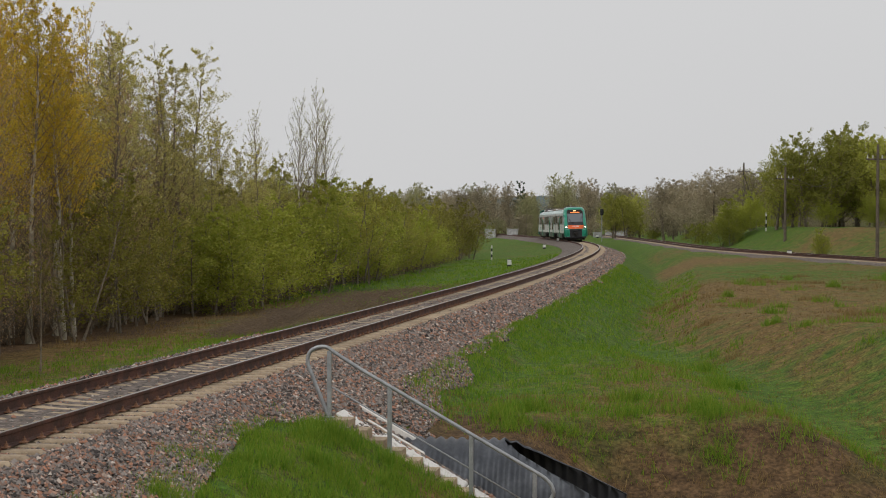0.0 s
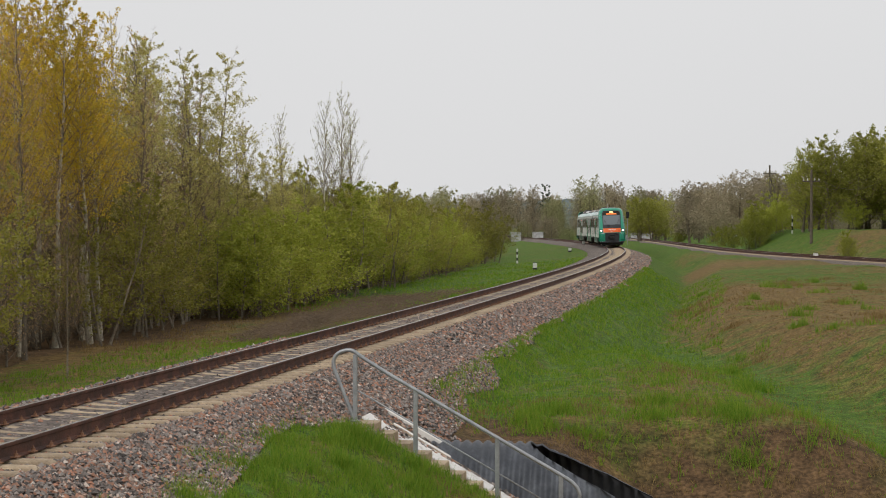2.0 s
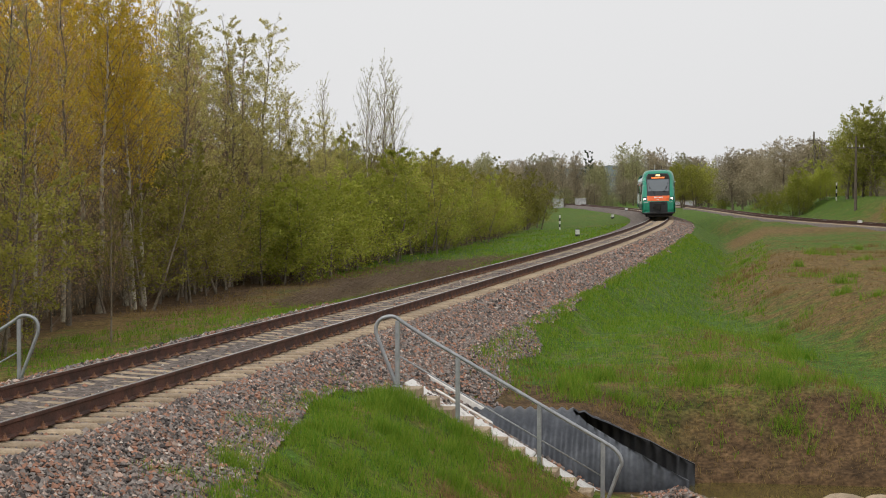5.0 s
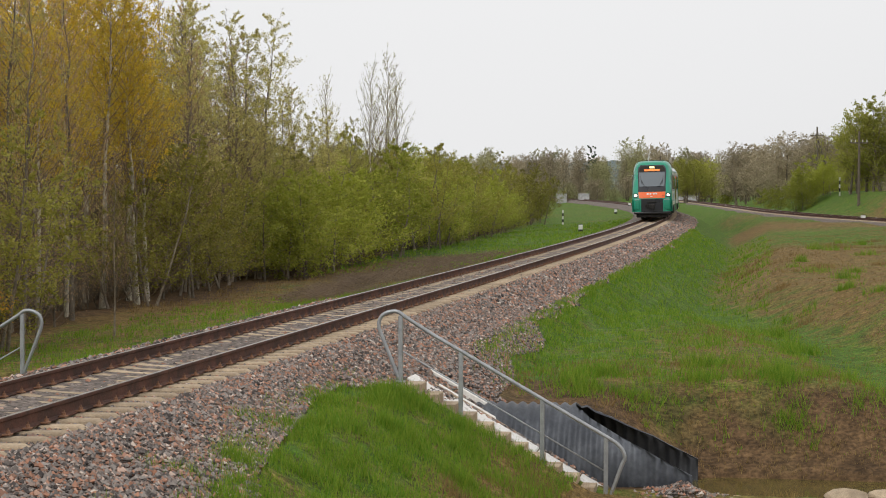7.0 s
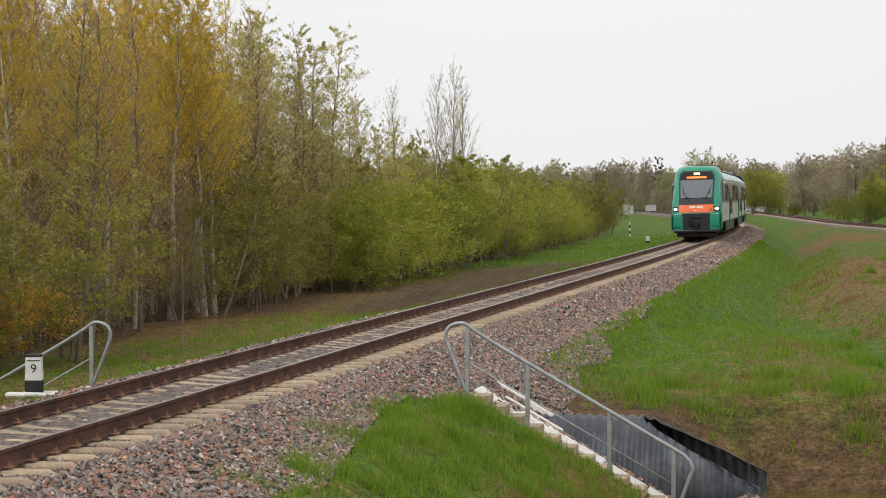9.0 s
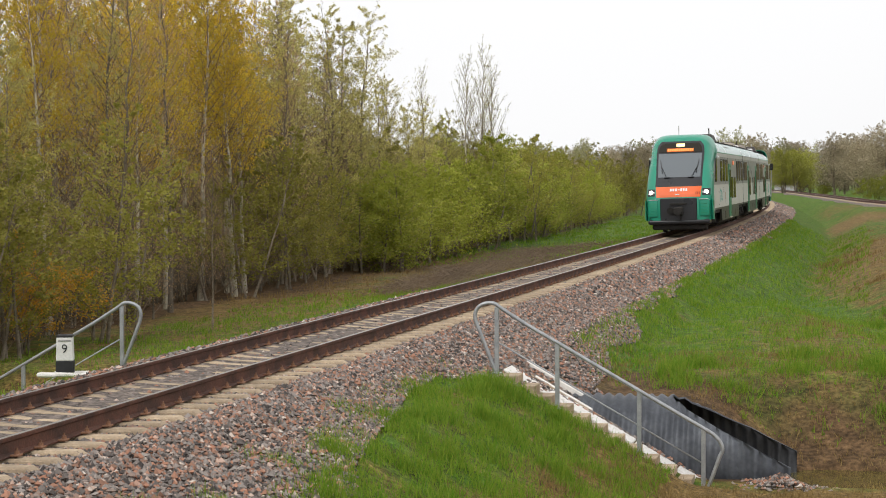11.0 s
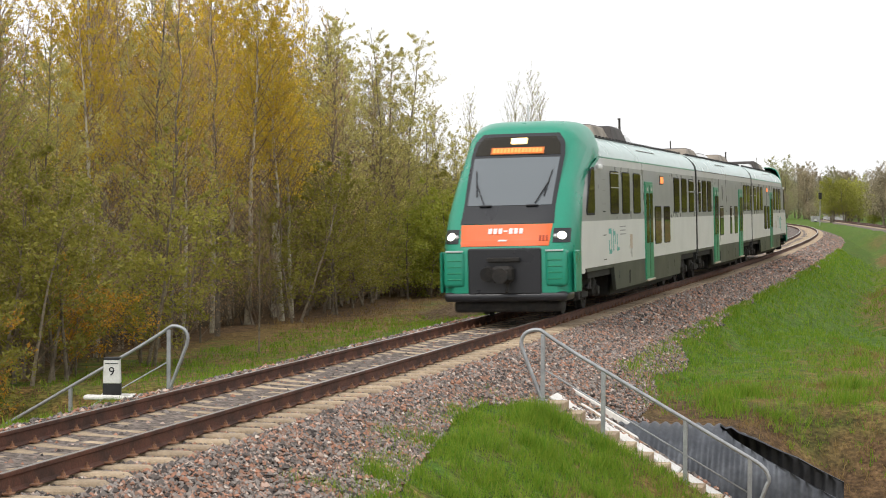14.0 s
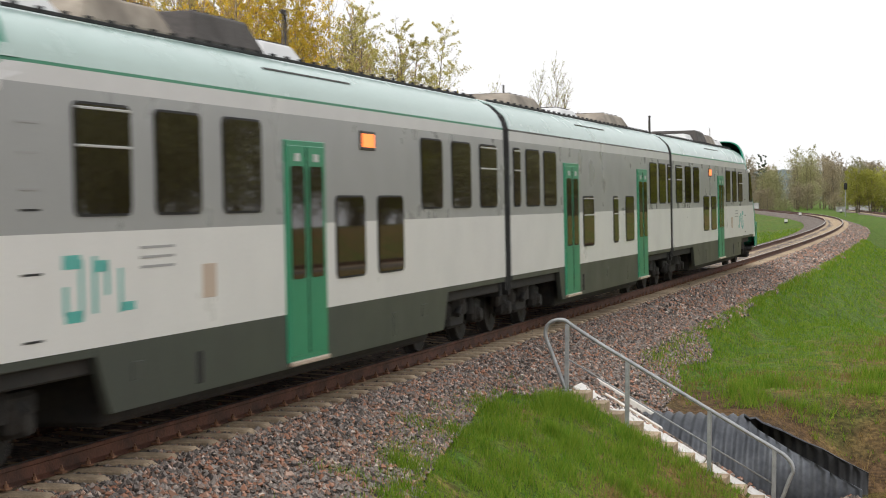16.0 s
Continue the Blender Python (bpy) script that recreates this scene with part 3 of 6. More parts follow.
def culvert():
    """A pipe of corrugated steel under the line, its end cut to the slope of the bank."""
    pipe = thing("culvert", "corrugated steel culvert pipe with a slanting end in the bank", "culvert")
    cols, rows, grids = 48, 210, []
    for layer in (0.0, -0.03):
        verts = []
        for i in range(rows + 1):
            for k in range(cols):
                a = 2 * math.pi * k / cols
                end = profile([(-1.0, 4.32), (0.0, 4.32), (1.0, 2.44)], math.sin(a))
                e = min(0.2 + 4.12 * i / rows, end)
                r = CULVERT_R + layer + 0.024 * math.sin(e * 2 * math.pi / 0.17)
                c = at_stairs(e, 2.0 - r * math.cos(a), 0)
                verts.append((c.x, c.y, -2.0 + r * math.sin(a)))
        grids.append(verts)
    faces = [(i * cols + k, i * cols + (k + 1) % cols, (i + 1) * cols + (k + 1) % cols, (i + 1) * cols + k) for i in range(rows) for k in range(cols)]
    piece("pipe_shell", shape(grids[0], faces, True), BITUMEN, pipe, label="grey weathered outside of the pipe")
    lining = piece("inner_lining", shape(grids[1], [f[::-1] for f in faces], True), PIPE_INSIDE, pipe, label="black tarred inside of the pipe")
    rim = grids[0][-cols:] + grids[1][-cols:]
    piece("rim", shape(rim, [(k, (k + 1) % cols, cols + (k + 1) % cols, cols + k) for k in range(cols)]), BITUMEN, pipe, label="cut steel rim")


# the pipe's inside is much blacker than its outer shell
PIPE_INSIDE = material("black_pipe_inside", (0.012, 0.012, 0.014), 0.5, 0, 0.3, 2.0, 20.0, 0.1, other=(0.03, 0.031, 0.035))
culvert()


def brook():
    mat = bpy.data.materials.new("brown_water")
    mat.use_nodes = True
    n, l = mat.node_tree.nodes, mat.node_tree.links
    b = n["Principled BSDF"]
    b.inputs["Roughness"].default_value = 0.06
    ripple, mud = n.new("ShaderNodeTexNoise"), n.new("ShaderNodeTexNoise")
    ripple.inputs["Scale"].default_value, mud.inputs["Scale"].default_value = 9.0, 1.3
    tone = n.new("ShaderNodeMix")
    tone.data_type = "RGBA"
    tone.inputs["A"].default_value, tone.inputs["B"].default_value = (0.075, 0.05, 0.012, 1), (0.13, 0.115, 0.03, 1)
    co = n.new("ShaderNodeTexCoord")
    for t in (ripple, mud):
        l.new(co.outputs["Object"], t.inputs["Vector"])
    l.new(mud.outputs["Fac"], tone.inputs["Factor"])
    l.new(tone.outputs["Result"], b.inputs["Base Color"])
    bump = n.new("ShaderNodeBump")
    bump.inputs["Strength"].default_value, bump.inputs["Distance"].default_value = 0.15, 0.01
    l.new(ripple.outputs["Fac"], bump.inputs["Height"])
    l.new(bump.outputs["Normal"], b.inputs["Normal"])
    verts, faces = [], []
    for i in range(40):
        for k in range(12):
            p = at_stairs(0.6 + 0.6 * i, 0.2 + 0.31 * k, 0)
            verts.append((p.x, p.y, -2.34))
    faces = [(i * 12 + k, i * 12 + k + 1, i * 12 + k + 13, i * 12 + k + 12) for i in range(39) for k in range(11)]
    tagged(piece("water", shape(verts, faces), mat), "shallow brown water of a brook below the culvert", "water", kind="structure")
    jig = random.Random(9)
    for e, q, s in ((6.6, 1.5, 0.35), (7.2, 1.7, 0.25), (4.6, 1.15, 0.12), (5.0, 1.1, 0.1)):
        bm = bmesh.new()
        bmesh.ops.create_icosphere(bm, subdivisions=2, radius=s)
        for v in bm.verts:
            v.co *= 1 + 0.3 * noise.noise(v.co * 4 + Vector((e, q, 0)))
            v.co.z *= 0.35
        c = at_stairs(e, q, 0)
        tagged(part("stone", bm, CONCRETE, m=pose(c.x, c.y, -2.32)), "flat pale stone in the brook", "stone", "stones in the brook")


brook()


# ---- signs and markers along the line ----
def number_nine(parent, m):
    curve = bpy.data.curves.new("digit", "FONT")
    curve.body, curve.size, curve.extrude, curve.align_x = "9", 0.2, 0.002, "CENTER"
    tmp = new("digit", curve)
    me = bpy.data.meshes.new_from_object(tmp.evaluated_get(bpy.context.evaluated_depsgraph_get()))
    bpy.data.objects.remove(tmp)
    piece("digit", me, BLACK_PAINT, parent, m, "black number")


BLACK_PAINT = material("black_sign_paint", (0.02, 0.02, 0.022), 0.6, 0, 0.2, 5.0, 40.0, 0.05)
WHITE_PAINT = material("white_sign_paint", (0.74, 0.73, 0.70), 0.7, 0, 0.1, 5.0, 40.0, 0.08, other=(0.55, 0.53, 0.5), mix_at=0.62)


def marker(where, height, width, label, digit=False, slab=False):
    post = thing("distance_marker", label, "marker post", pose(*where, 0, 0, 6))
    bm = bmesh.new()
    box(bm, (width, width * 0.75, height * 0.62), (0, 0, height * 0.66), 0.012)
    for v in bm.verts:
        v.co.x *= 1 - 0.14 * (v.co.z / height)
    part("white_block", bm, WHITE_PAINT, post)
    part("black_foot", boxed((width * 0.98, width * 0.74, height * 0.37), (0, 0, height * 0.17), 0.01), BLACK_PAINT, post)
    part("black_cap", boxed((width * 0.88, width * 0.78, height * 0.07), (0, 0, height * 0.985), 0.01), BLACK_PAINT, post)
    if digit:
        number_nine(post, pose(0, -width * 0.375 - 0.006, height * 0.56, 90, 0, 0))
        part("plate_edge", boxed((0.2, 0.006, 0.012), (0, -width * 0.378 - 0.004, height * 0.87)), BLACK_PAINT, post)
    if slab:
        bm = bmesh.new()
        for k in range(3):
            box(bm, (0.32, 0.34, 0.07), (-0.28 + 0.27 * k, 0.02 * k, -0.01 + 0.01 * (k % 2)), 0.02, pose(0, 0, 0, 3 * k - 3, 2, 8 * k))
        part("slab", bm, WHITEWASH, post, "whitewashed stones round the foot")
    return post


def on_ground(x, y, z=0.0):
    return (x, y, ground_z(x, y) + z)


def small_signs():
    marker((-6.5, 31.4, -0.72), 0.62, 0.29, "white marker post with a black foot and number nine", True, True)
    marker(on_ground(15.0, 145, 0), 0.6, 0.3, "small white marker post with a black foot")
    for x, y in ((33.6, 262), (54.0, 262), (38.4, 155), (49.0, 330), (28.5, 235)):
        marker(on_ground(x, y), 0.55, 0.35, "small white marker stone beside the line")
    for x, y, h in ((16.8, 178, 1.35), (49.0, 208, 2.0)):
        post = thing("striped_post", "slim white post with black bands in the grass", "marker post", pose(*on_ground(x, y)))
        for i in range(5):
            part("band", boxed((0.13, 0.13, h / 5 - 0.004), (0, 0, h * (i + 0.5) / 5), 0.008), BLACK_PAINT if i in (1, 3) else WHITE_PAINT, post)


small_signs()


def parapets():
    grey_ = material("pale_parapet_concrete", (0.5, 0.5, 0.49), 0.85, 0, 0.12, 2.0, 20.0, 0.1)
    for x, y, w, top, turn in ((37.5, 400, 2.2, 0.62, -30), (42.2, 402, 2.4, 0.66, -30), (60.0, 380, 4.2, 0.5, 0), (55.2, 372, 2.8, 0.2, 50)):
        z = ground_z(x, y) - 0.05
        h = top - z
        wall = thing("bridge_parapet", "low pale concrete parapet of a small bridge on the line", "parapet", pose(x, y, z, 0, 0, turn), "parapets of the far bridge")
        part("panel", boxed((w, 0.3, h), (0, 0, h / 2), 0.03), grey_, wall)
        part("coping", boxed((w + 0.16, 0.44, 0.14), (0, 0, h + 0.07), 0.03), grey_, wall)


parapets()


def signal():
    m = thing("railway_signal", "slim railway signal mast with a black head beside the line", "signal", pose(*on_ground(45.2, 300), 0, 0, 0))
    part("mast", rod(bmesh.new(), (0, 0, 0), (0, 0, 4.8), 0.07, 0.06, 10), GALVANISED, m)
    bm = boxed((0.5, 0.12, 1.0), (0, -0.1, 4.5), 0.1, segments=2)
    part("signal_head", bm, BLACK_PAINT, m)
    for k in (-0.22, 0.22):
        part("hood", rod(bmesh.new(), (0, -0.16, 4.5 + k), (0, -0.4, 4.5 + k), 0.12, 0.12, 12), BLACK_PAINT, m)


signal()


def utility_pole(x, y, height, brace=False):
    p = thing("utility_pole", "weathered wooden utility pole with a crossarm", "utility pole", pose(*on_ground(x, y)), "poles along the line")
    part("pole", rod(bmesh.new(), (0, 0, -0.4), (0, 0, height), 0.15, 0.1, 10), TIMBER, p)
    arm = part("crossarm", boxed((1.7, 0.1, 0.12), (0, 0.1, height - 1.1), 0.01), TIMBER, p)
    for k in (-0.75, -0.35, 0.35, 0.75):
        part("insulator", rod(bmesh.new(), (k, 0.1, height - 1.04), (k, 0.1, height - 0.8), 0.05, 0.035, 8), WHITE_PAINT, arm)
    if brace:
        part("brace", rod(bmesh.new(), (2.4, 0.4, -0.2), (0.1, 0, height - 1.6), 0.1, 0.09, 8), TIMBER, p)
    return Vector((x, y, ground_z(x, y) + height - 0.85))


def poles():
    tops = [utility_pole(41.7, 142, 8.6), utility_pole(45.4, 185, 7.0), utility_pole(56.4, 252, 8.8, True)]
    for a, b in zip(tops, tops[1:]):
        for k in (-0.75, 0.75):
            pts = []
            for i in range(13):
                t = i / 12
                pts.append(a.lerp(b, t) + Vector((k, 0, -1.6 * 4 * t * (1 - t))))
            v, f = tube(pts, 0.012, 4)
            tagged(piece("overhead_wire", shape(v, f), TIMBER), "thin overhead wire between the utility poles", "wire", "wires along the poles")


poles()


# ---- trees and bushes ----
class Plant:
    """Collects trunk, branches and leaves of one kind of tree."""

    def __init__(self, seed):
        self.r = random.Random(seed)
        self.wood, self.twigs, self.leaves = ([], []), ([], []), ([], [])

    def stick(self, store, pts, radii, sides):
        v, f = tube(pts, radii, sides)
        k = len(store[0])
        store[0].extend(v)
        store[1].extend(tuple(a + k for a in q) for q in f[:-2])

    def leaf(self, p, size):
        r = self.r
        a = Vector((r.gauss(0, 1), r.gauss(0, 1), r.gauss(0, 1))).normalized()
        b = a.orthogonal().normalized()
        b.rotate(Matrix.Rotation(r.uniform(0, 6.28), 3, a))
        c = a.cross(b)
        k = len(self.leaves[0])
        w = size * r.uniform(0.6, 1.3)
        self.leaves[0].extend((p - b * w * 0.55, p + c * w * 0.5, p + b * w * 0.55))
        self.leaves[1].append((k, k + 1, k + 2))

    def grow(self, foot, height, lean, trunk_r, limbs, low, reach, rise, leaves, leaf_size, shoots=5, droop=0.0, thin_leaves_below=0.0, fluff=0.17):
        """low: where the limbs begin (share of the height); reach: their length; rise: how steeply they climb."""
        r = self.r
        pts, n = [], 9
        bend = Vector((r.uniform(-1, 1), r.uniform(-1, 1), 0)) * height * 0.03
        for i in range(n + 1):
            k = i / n
            pts.append(Vector(foot) + Vector((lean[0] * height * k, lean[1] * height * k, height * k)) + bend * math.sin(k * 3.0) + Vector((r.gauss(0, 1), r.gauss(0, 1), 0)) * 0.012 * height * k * 0.5)
        self.stick(self.wood, pts, [max(0.006, trunk_r * (1 - 0.93 * i / n) * (1.25 if i == 0 else 1)) for i in range(n + 1)], 7)
        per = max(1, leaves // max(1, limbs * (shoots + 1)))
        for i in range(limbs):
            k = low + (0.985 - low) * ((i + r.random()) / limbs)
            a = pts[min(n - 1, int(k * n))].lerp(pts[min(n, int(k * n) + 1)], k * n - int(k * n))
            turn = i * 2.4 + r.uniform(-0.5, 0.5)
            out = Vector((math.cos(turn), math.sin(turn), 0))
            belly = (1 - ((k - low) / (1 - low)) ** 1.6) * 0.8 + 0.2
            length = reach * belly * r.uniform(0.65, 1.2)
            climb = rise * r.uniform(0.7, 1.3)
            tip = [a + out * length * q + Vector((0, 0, 1)) * length * (climb * q + 0.25 * climb * q * q - droop * q * q) + Vector((r.gauss(0, 1), r.gauss(0, 1), r.gauss(0, 1))) * 0.04 * length for q in (0, 0.33, 0.66, 1.0)]
            tip[0] = a
            br = max(0.009, trunk_r * 0.34 * (1 - k * 0.7))
            self.stick(self.twigs, tip, [br, br * 0.7, br * 0.45, 0.004], 3)
            for s in range(shoots + 1):
                q = r.uniform(0.25, 1.0) if s else 1.0
                b = tip[min(2, int(q * 3))].lerp(tip[min(3, int(q * 3) + 1)], q * 3 - int(q * 3)) if q < 1 else tip[3]
                way = (out * r.uniform(0.1, 0.9) + Vector((r.gauss(0, 0.6), r.gauss(0, 0.6), 0.55 * rise + 0.2 + r.gauss(0, 0.35) - droop))).normalized()
                size = length * r.uniform(0.28, 0.55)
                e = b + way * size
                self.stick(self.twigs, [b, e], [br * 0.4, 0.003], 3)
                if (k < thin_leaves_below and r.random() < 0.6) or (k > 0.7 and r.random() < 1.6 * (k - 0.7) + 0.15):
                    continue
                for _ in range(per):
                    g = r.random() ** 0.7
                    p = b.lerp(e, g) + Vector((r.gauss(0, 1), r.gauss(0, 1), r.gauss(0, 1))) * size * fluff
                    self.leaf(p, leaf_size)
        return self

    def build(self, name, label, category, bark, twig, leaf, m):
        tree = thing(name, label, category, m)
        piece("trunk", shape(*self.wood, True), bark, tree)
        piece("branch_work", shape(*self.twigs, True), twig, tree)
        if self.leaves[0]:
            piece("crown", shape(*self.leaves), leaf, tree)
        return tree


def plant_kinds():
    kinds = {}
    park = pose(0, -300, -40)
    spot = random.Random(2)

    def add(key, plant, *rest):
        kinds.setdefault(key, []).append(plant.build(*rest, park))

    ochre = ("aspen_tree", "slender tree with a pale trunk and ochre young leaves", "tree", PALE_BARK, TWIG, LEAF_OCHRE)
    olive = ("alder_tree", "leafing tree with grey-brown twigs and olive young leaves", "tree", BARK, TWIG, LEAF_OLIVE)
    bare = ("bare_tree", "thin tree still almost bare, brown buds on fine twigs", "tree", BARK, TWIG, LEAF_BROWN)
    green = ("young_birch", "leafing tree with fine twigs and fresh green leaves", "tree", BARK, TWIG, LEAF_SPRING)
    for i in range(3):
        add("ochre", Plant(10 + i).grow((0, 0, 0), 12.0 + i, (0.02 * i - 0.02, 0.0), 0.12, 52, 0.30, 1.9, 1.1, 9500, 0.105, 5, 0, 0.45), *ochre)
        add("olive", Plant(20 + i).grow((0, 0, 0), 11.5 + i, (0.03, 0.01 * i), 0.11, 56, 0.12, 2.1, 0.9, 9500, 0.10, 5, 0, 0.2), *olive)
        add("green", Plant(25 + i).grow((0, 0, 0), 11.0 + i, (0.02, 0.01 * i), 0.10, 56, 0.08, 2.2, 0.8, 11000, 0.11, 5), *green)
        add("bare", Plant(30 + i).grow((0, 0, 0), 12.5 + i, (-0.02, 0.02), 0.10, 60, 0.15, 1.7, 1.3, 4200, 0.075, 7), *bare)
    for i in range(2):
        add("tall", Plant(95 + i).grow((0, 0, 0), 15.0, (0.01, 0.0), 0.13, 46, 0.42, 1.4, 1.6, 3600, 0.10, 5), *ochre)
    for i in range(3):
        p = Plant(40 + i)
        for q in range(5):
            p.grow((spot.uniform(-1.1, 1.1), spot.uniform(-1.1, 1.1), 0), spot.uniform(3.4, 6.0), (spot.uniform(-.2, .2), spot.uniform(-.2, .2)), 0.05, 18, 0.03, 1.6, 0.6, 3400, 0.12, 5, 0, 0, 0.28)
        add("bush", p, "green_bush", "dense fresh green bush with many stems", "bush", BARK, TWIG, LEAF_BRIGHT)
        p = Plant(50 + i)
        for q in range(4):
            p.grow((spot.uniform(-0.9, 0.9), spot.uniform(-0.9, 0.9), 0), spot.uniform(2.4, 5.0), (spot.uniform(-.2, .2), spot.uniform(-.2, .2)), 0.04, 16, 0.04, 1.4, 0.8, 2400, 0.09, 5)
        add("scrub", p, "rusty_bush", "half-bare bush with rusty orange young leaves", "bush", BARK, TWIG, LEAF_RUST)
        p = Plant(90 + i)
        for q in range(4):
            p.grow((spot.uniform(-1.1, 1.1), spot.uniform(-1.1, 1.1), 0), spot.uniform(3.4, 6.5), (spot.uniform(-.2, .2), spot.uniform(-.2, .2)), 0.045, 16, 0.03, 1.6, 0.8, 2600, 0.10, 5)
        add("thicket", p, "olive_bush", "tangled olive-brown bush with many thin stems", "bush", BARK, TWIG, LEAF_THICKET)
        p = Plant(98 + i)
        for q in range(6):
            p.grow((spot.uniform(-1.2, 1.2), spot.uniform(-1.2, 1.2), 0), spot.uniform(2.2, 4.2), (spot.uniform(-.3, .3), spot.uniform(-.3, .3)), 0.035, 20, 0.02, 1.5, 0.7, 700, 0.06, 9)
        add("tangle", p, "bare_bush", "tangled bare brown bush in the shade of the wood", "bush", BARK, BARK, LEAF_BROWN)
    for i in range(2):
        add("poplar", Plant(60 + i).grow((0, 0, 0), 14.0, (0.01, 0), 0.10, 60, 0.3, 1.25, 1.9, 3600, 0.065, 9), "poplar_tree", "tall poplar with steep bare branches and few pale leaves", "tree", PALE_BARK, TWIG, LEAF_PALE)
        p = Plant(70 + i)
        for q in range(5):
            p.grow((spot.uniform(-1.8, 1.8), spot.uniform(-1.8, 1.8), 0), spot.uniform(6.5, 9.6), (spot.uniform(-.14, .14), spot.uniform(-.14, .14)), 0.14, 30, 0.05, 3.0, 0.7, 4000, 0.22, 6, 0, 0, 0.22)
        add("willow", p, "willow_tree", "broad willow with a round crown of pale green leaves", "tree", BARK, TWIG, LEAF_SPRING)
        add("far_pine", Plant(80 + i).grow((0, 0, 0), 14.0, (0, 0), 0.16, 26, 0.3, 2.4, 0.25, 3000, 0.4, 3), "pine_tree", "dark green pine in the distant wood", "tree", BARK, BARK, NEEDLE)
    for i in range(3):
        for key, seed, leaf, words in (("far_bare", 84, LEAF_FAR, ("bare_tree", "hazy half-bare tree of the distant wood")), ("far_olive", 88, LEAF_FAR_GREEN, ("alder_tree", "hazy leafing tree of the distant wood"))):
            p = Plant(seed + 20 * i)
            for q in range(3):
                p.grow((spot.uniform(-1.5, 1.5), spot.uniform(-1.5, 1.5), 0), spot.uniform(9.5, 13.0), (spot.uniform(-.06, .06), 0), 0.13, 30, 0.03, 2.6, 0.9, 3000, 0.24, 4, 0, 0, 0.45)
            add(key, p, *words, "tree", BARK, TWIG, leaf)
    return kinds


KINDS = plant_kinds()


def plant(kind, x, y, scale=1.0, wide=1.0, group=""):
    pick = GROVE.randrange(len(KINDS[kind]))
    src = KINDS[kind][pick]
    m = Matrix.Translation((x, y, ground_z(x, y) - 0.08)) @ pose(0, 0, 0, GROVE.uniform(-2, 2), GROVE.uniform(-2, 2), GROVE.uniform(0, 360))
    ob = copy_thing(src, m)
    ob.scale = (scale * wide, scale * wide, scale)
    if group:
        tagged(ob, group=group)
    return ob


GROVE = random.Random(77)


def left_wood():
    """The wood beside the line: ochre aspens near, olive and green further on."""
    trees, bushes = "trees of the wood beside the line", "bushes at the wood's edge"
    y = 30.0
    while y < 225:
        step = profile([(30, 2.1), (60, 2.0), (92, 2.2), (112, 3.6), (225, 7.0)], y)
        edge = -profile([(30, 9.3), (45, 8.6), (55, 10.0), (87, 12.5), (120, 12.5), (225, 14.5)], y)
        for row in range(3):
            yy = y + GROVE.uniform(-0.5, 0.5) * step
            x = track_x(yy) + edge - 1.0 - row * profile([(30, 2.3), (90, 2.8), (225, 3.4)], y) - GROVE.uniform(0, 1.6)
            u = GROVE.random()
            if yy < 46:
                kind = "olive" if u < 0.5 else ("bare" if u < 0.75 else "green")
            elif yy < 55:
                kind = "bare" if u < 0.45 else ("ochre" if u < 0.75 else "olive")
            elif yy < 70:
                kind = "ochre" if u < 0.9 else "bare"
            elif yy < 86:
                kind = "olive" if u < 0.65 else "bare"
            elif yy < 102:
                kind = "olive" if u < 0.7 else ("green" if row == 0 else "bare")
            else:
                kind = "green" if u < 0.65 else "olive"
            tall = profile([(30, 0.58), (45, 0.70), (58, 0.84), (83, 0.88), (89, 0.80), (94, 0.66), (101, 0.55), (112, 0.5), (140, 0.46), (225, 0.4)], yy) * GROVE.uniform(0.78, 1.04)
            if yy > 90:
                tall *= 1.05 + 0.5 * noise.noise((yy * 0.16, row, 2.0))
            plant(kind, x, yy, tall, group=trees)
            if row == 1 and yy < 90 and GROVE.random() < 0.7:
                plant("tall" if GROVE.random() < 0.6 else "bare", x - 1.0, yy + 0.7, GROVE.uniform(0.8, 1.0) * profile([(30, 0.8), (60, 0.88), (95, 0.86)], yy), group=trees)
        # the low edge and the undergrowth behind it
        for k in range(3):
            yy = y + GROVE.uniform(-0.5, 0.5) * step
            x = track_x(yy) + edge + GROVE.uniform(-0.8, 0.6) - 2.6 * k
            u = GROVE.random()
            if k == 0 and 46 < yy < 78 and u < 0.75:
                continue
            if k:
                kind = "tangle" if yy < 84 or u < 0.4 else "thicket"
            elif yy < 46:
                kind = "scrub" if u < 0.65 else "thicket"
            elif yy < 78:
                kind = "thicket"
            else:
                kind = "bush" if noise.noise((yy * 0.2, 3.0, 1.0)) > -0.12 else "thicket"
            lump = 1 + (0.7 * noise.noise((yy * 0.13, k, 6.0)) if yy > 85 else 0.0)
            plant(kind, x + (1.5 * (lump - 1) if k == 0 else 0), yy, lump * GROVE.uniform(0.65, 1.1) * profile([(30, 0.75), (60, 0.8), (100, 1.0), (150, 0.95), (225, 0.8)], yy), 1.2, group=bushes)
        y += step
    for x, y, s in ((-0.5, 114, 0.78), (0.5, 115, 0.82), (1.2, 116, 0.74), (-2.7, 113, 0.73)):
        plant("poplar", x, y, s, 1.05, group=trees)
    # the shady depth of the wood: rows added to block the bright horizon
    for i in range(90):
        y = 18 + 150 * (i + GROVE.random()) / 90
        plant("far_olive" if i % 2 else "far_bare", track_x(y) - GROVE.uniform(27, 60), y, GROVE.uniform(0.42, 0.58) * (1 if y < 80 else 0.8), 1.5, group=trees)
    for i in range(50):
        y = 32 + 110 * (i + GROVE.random()) / 50
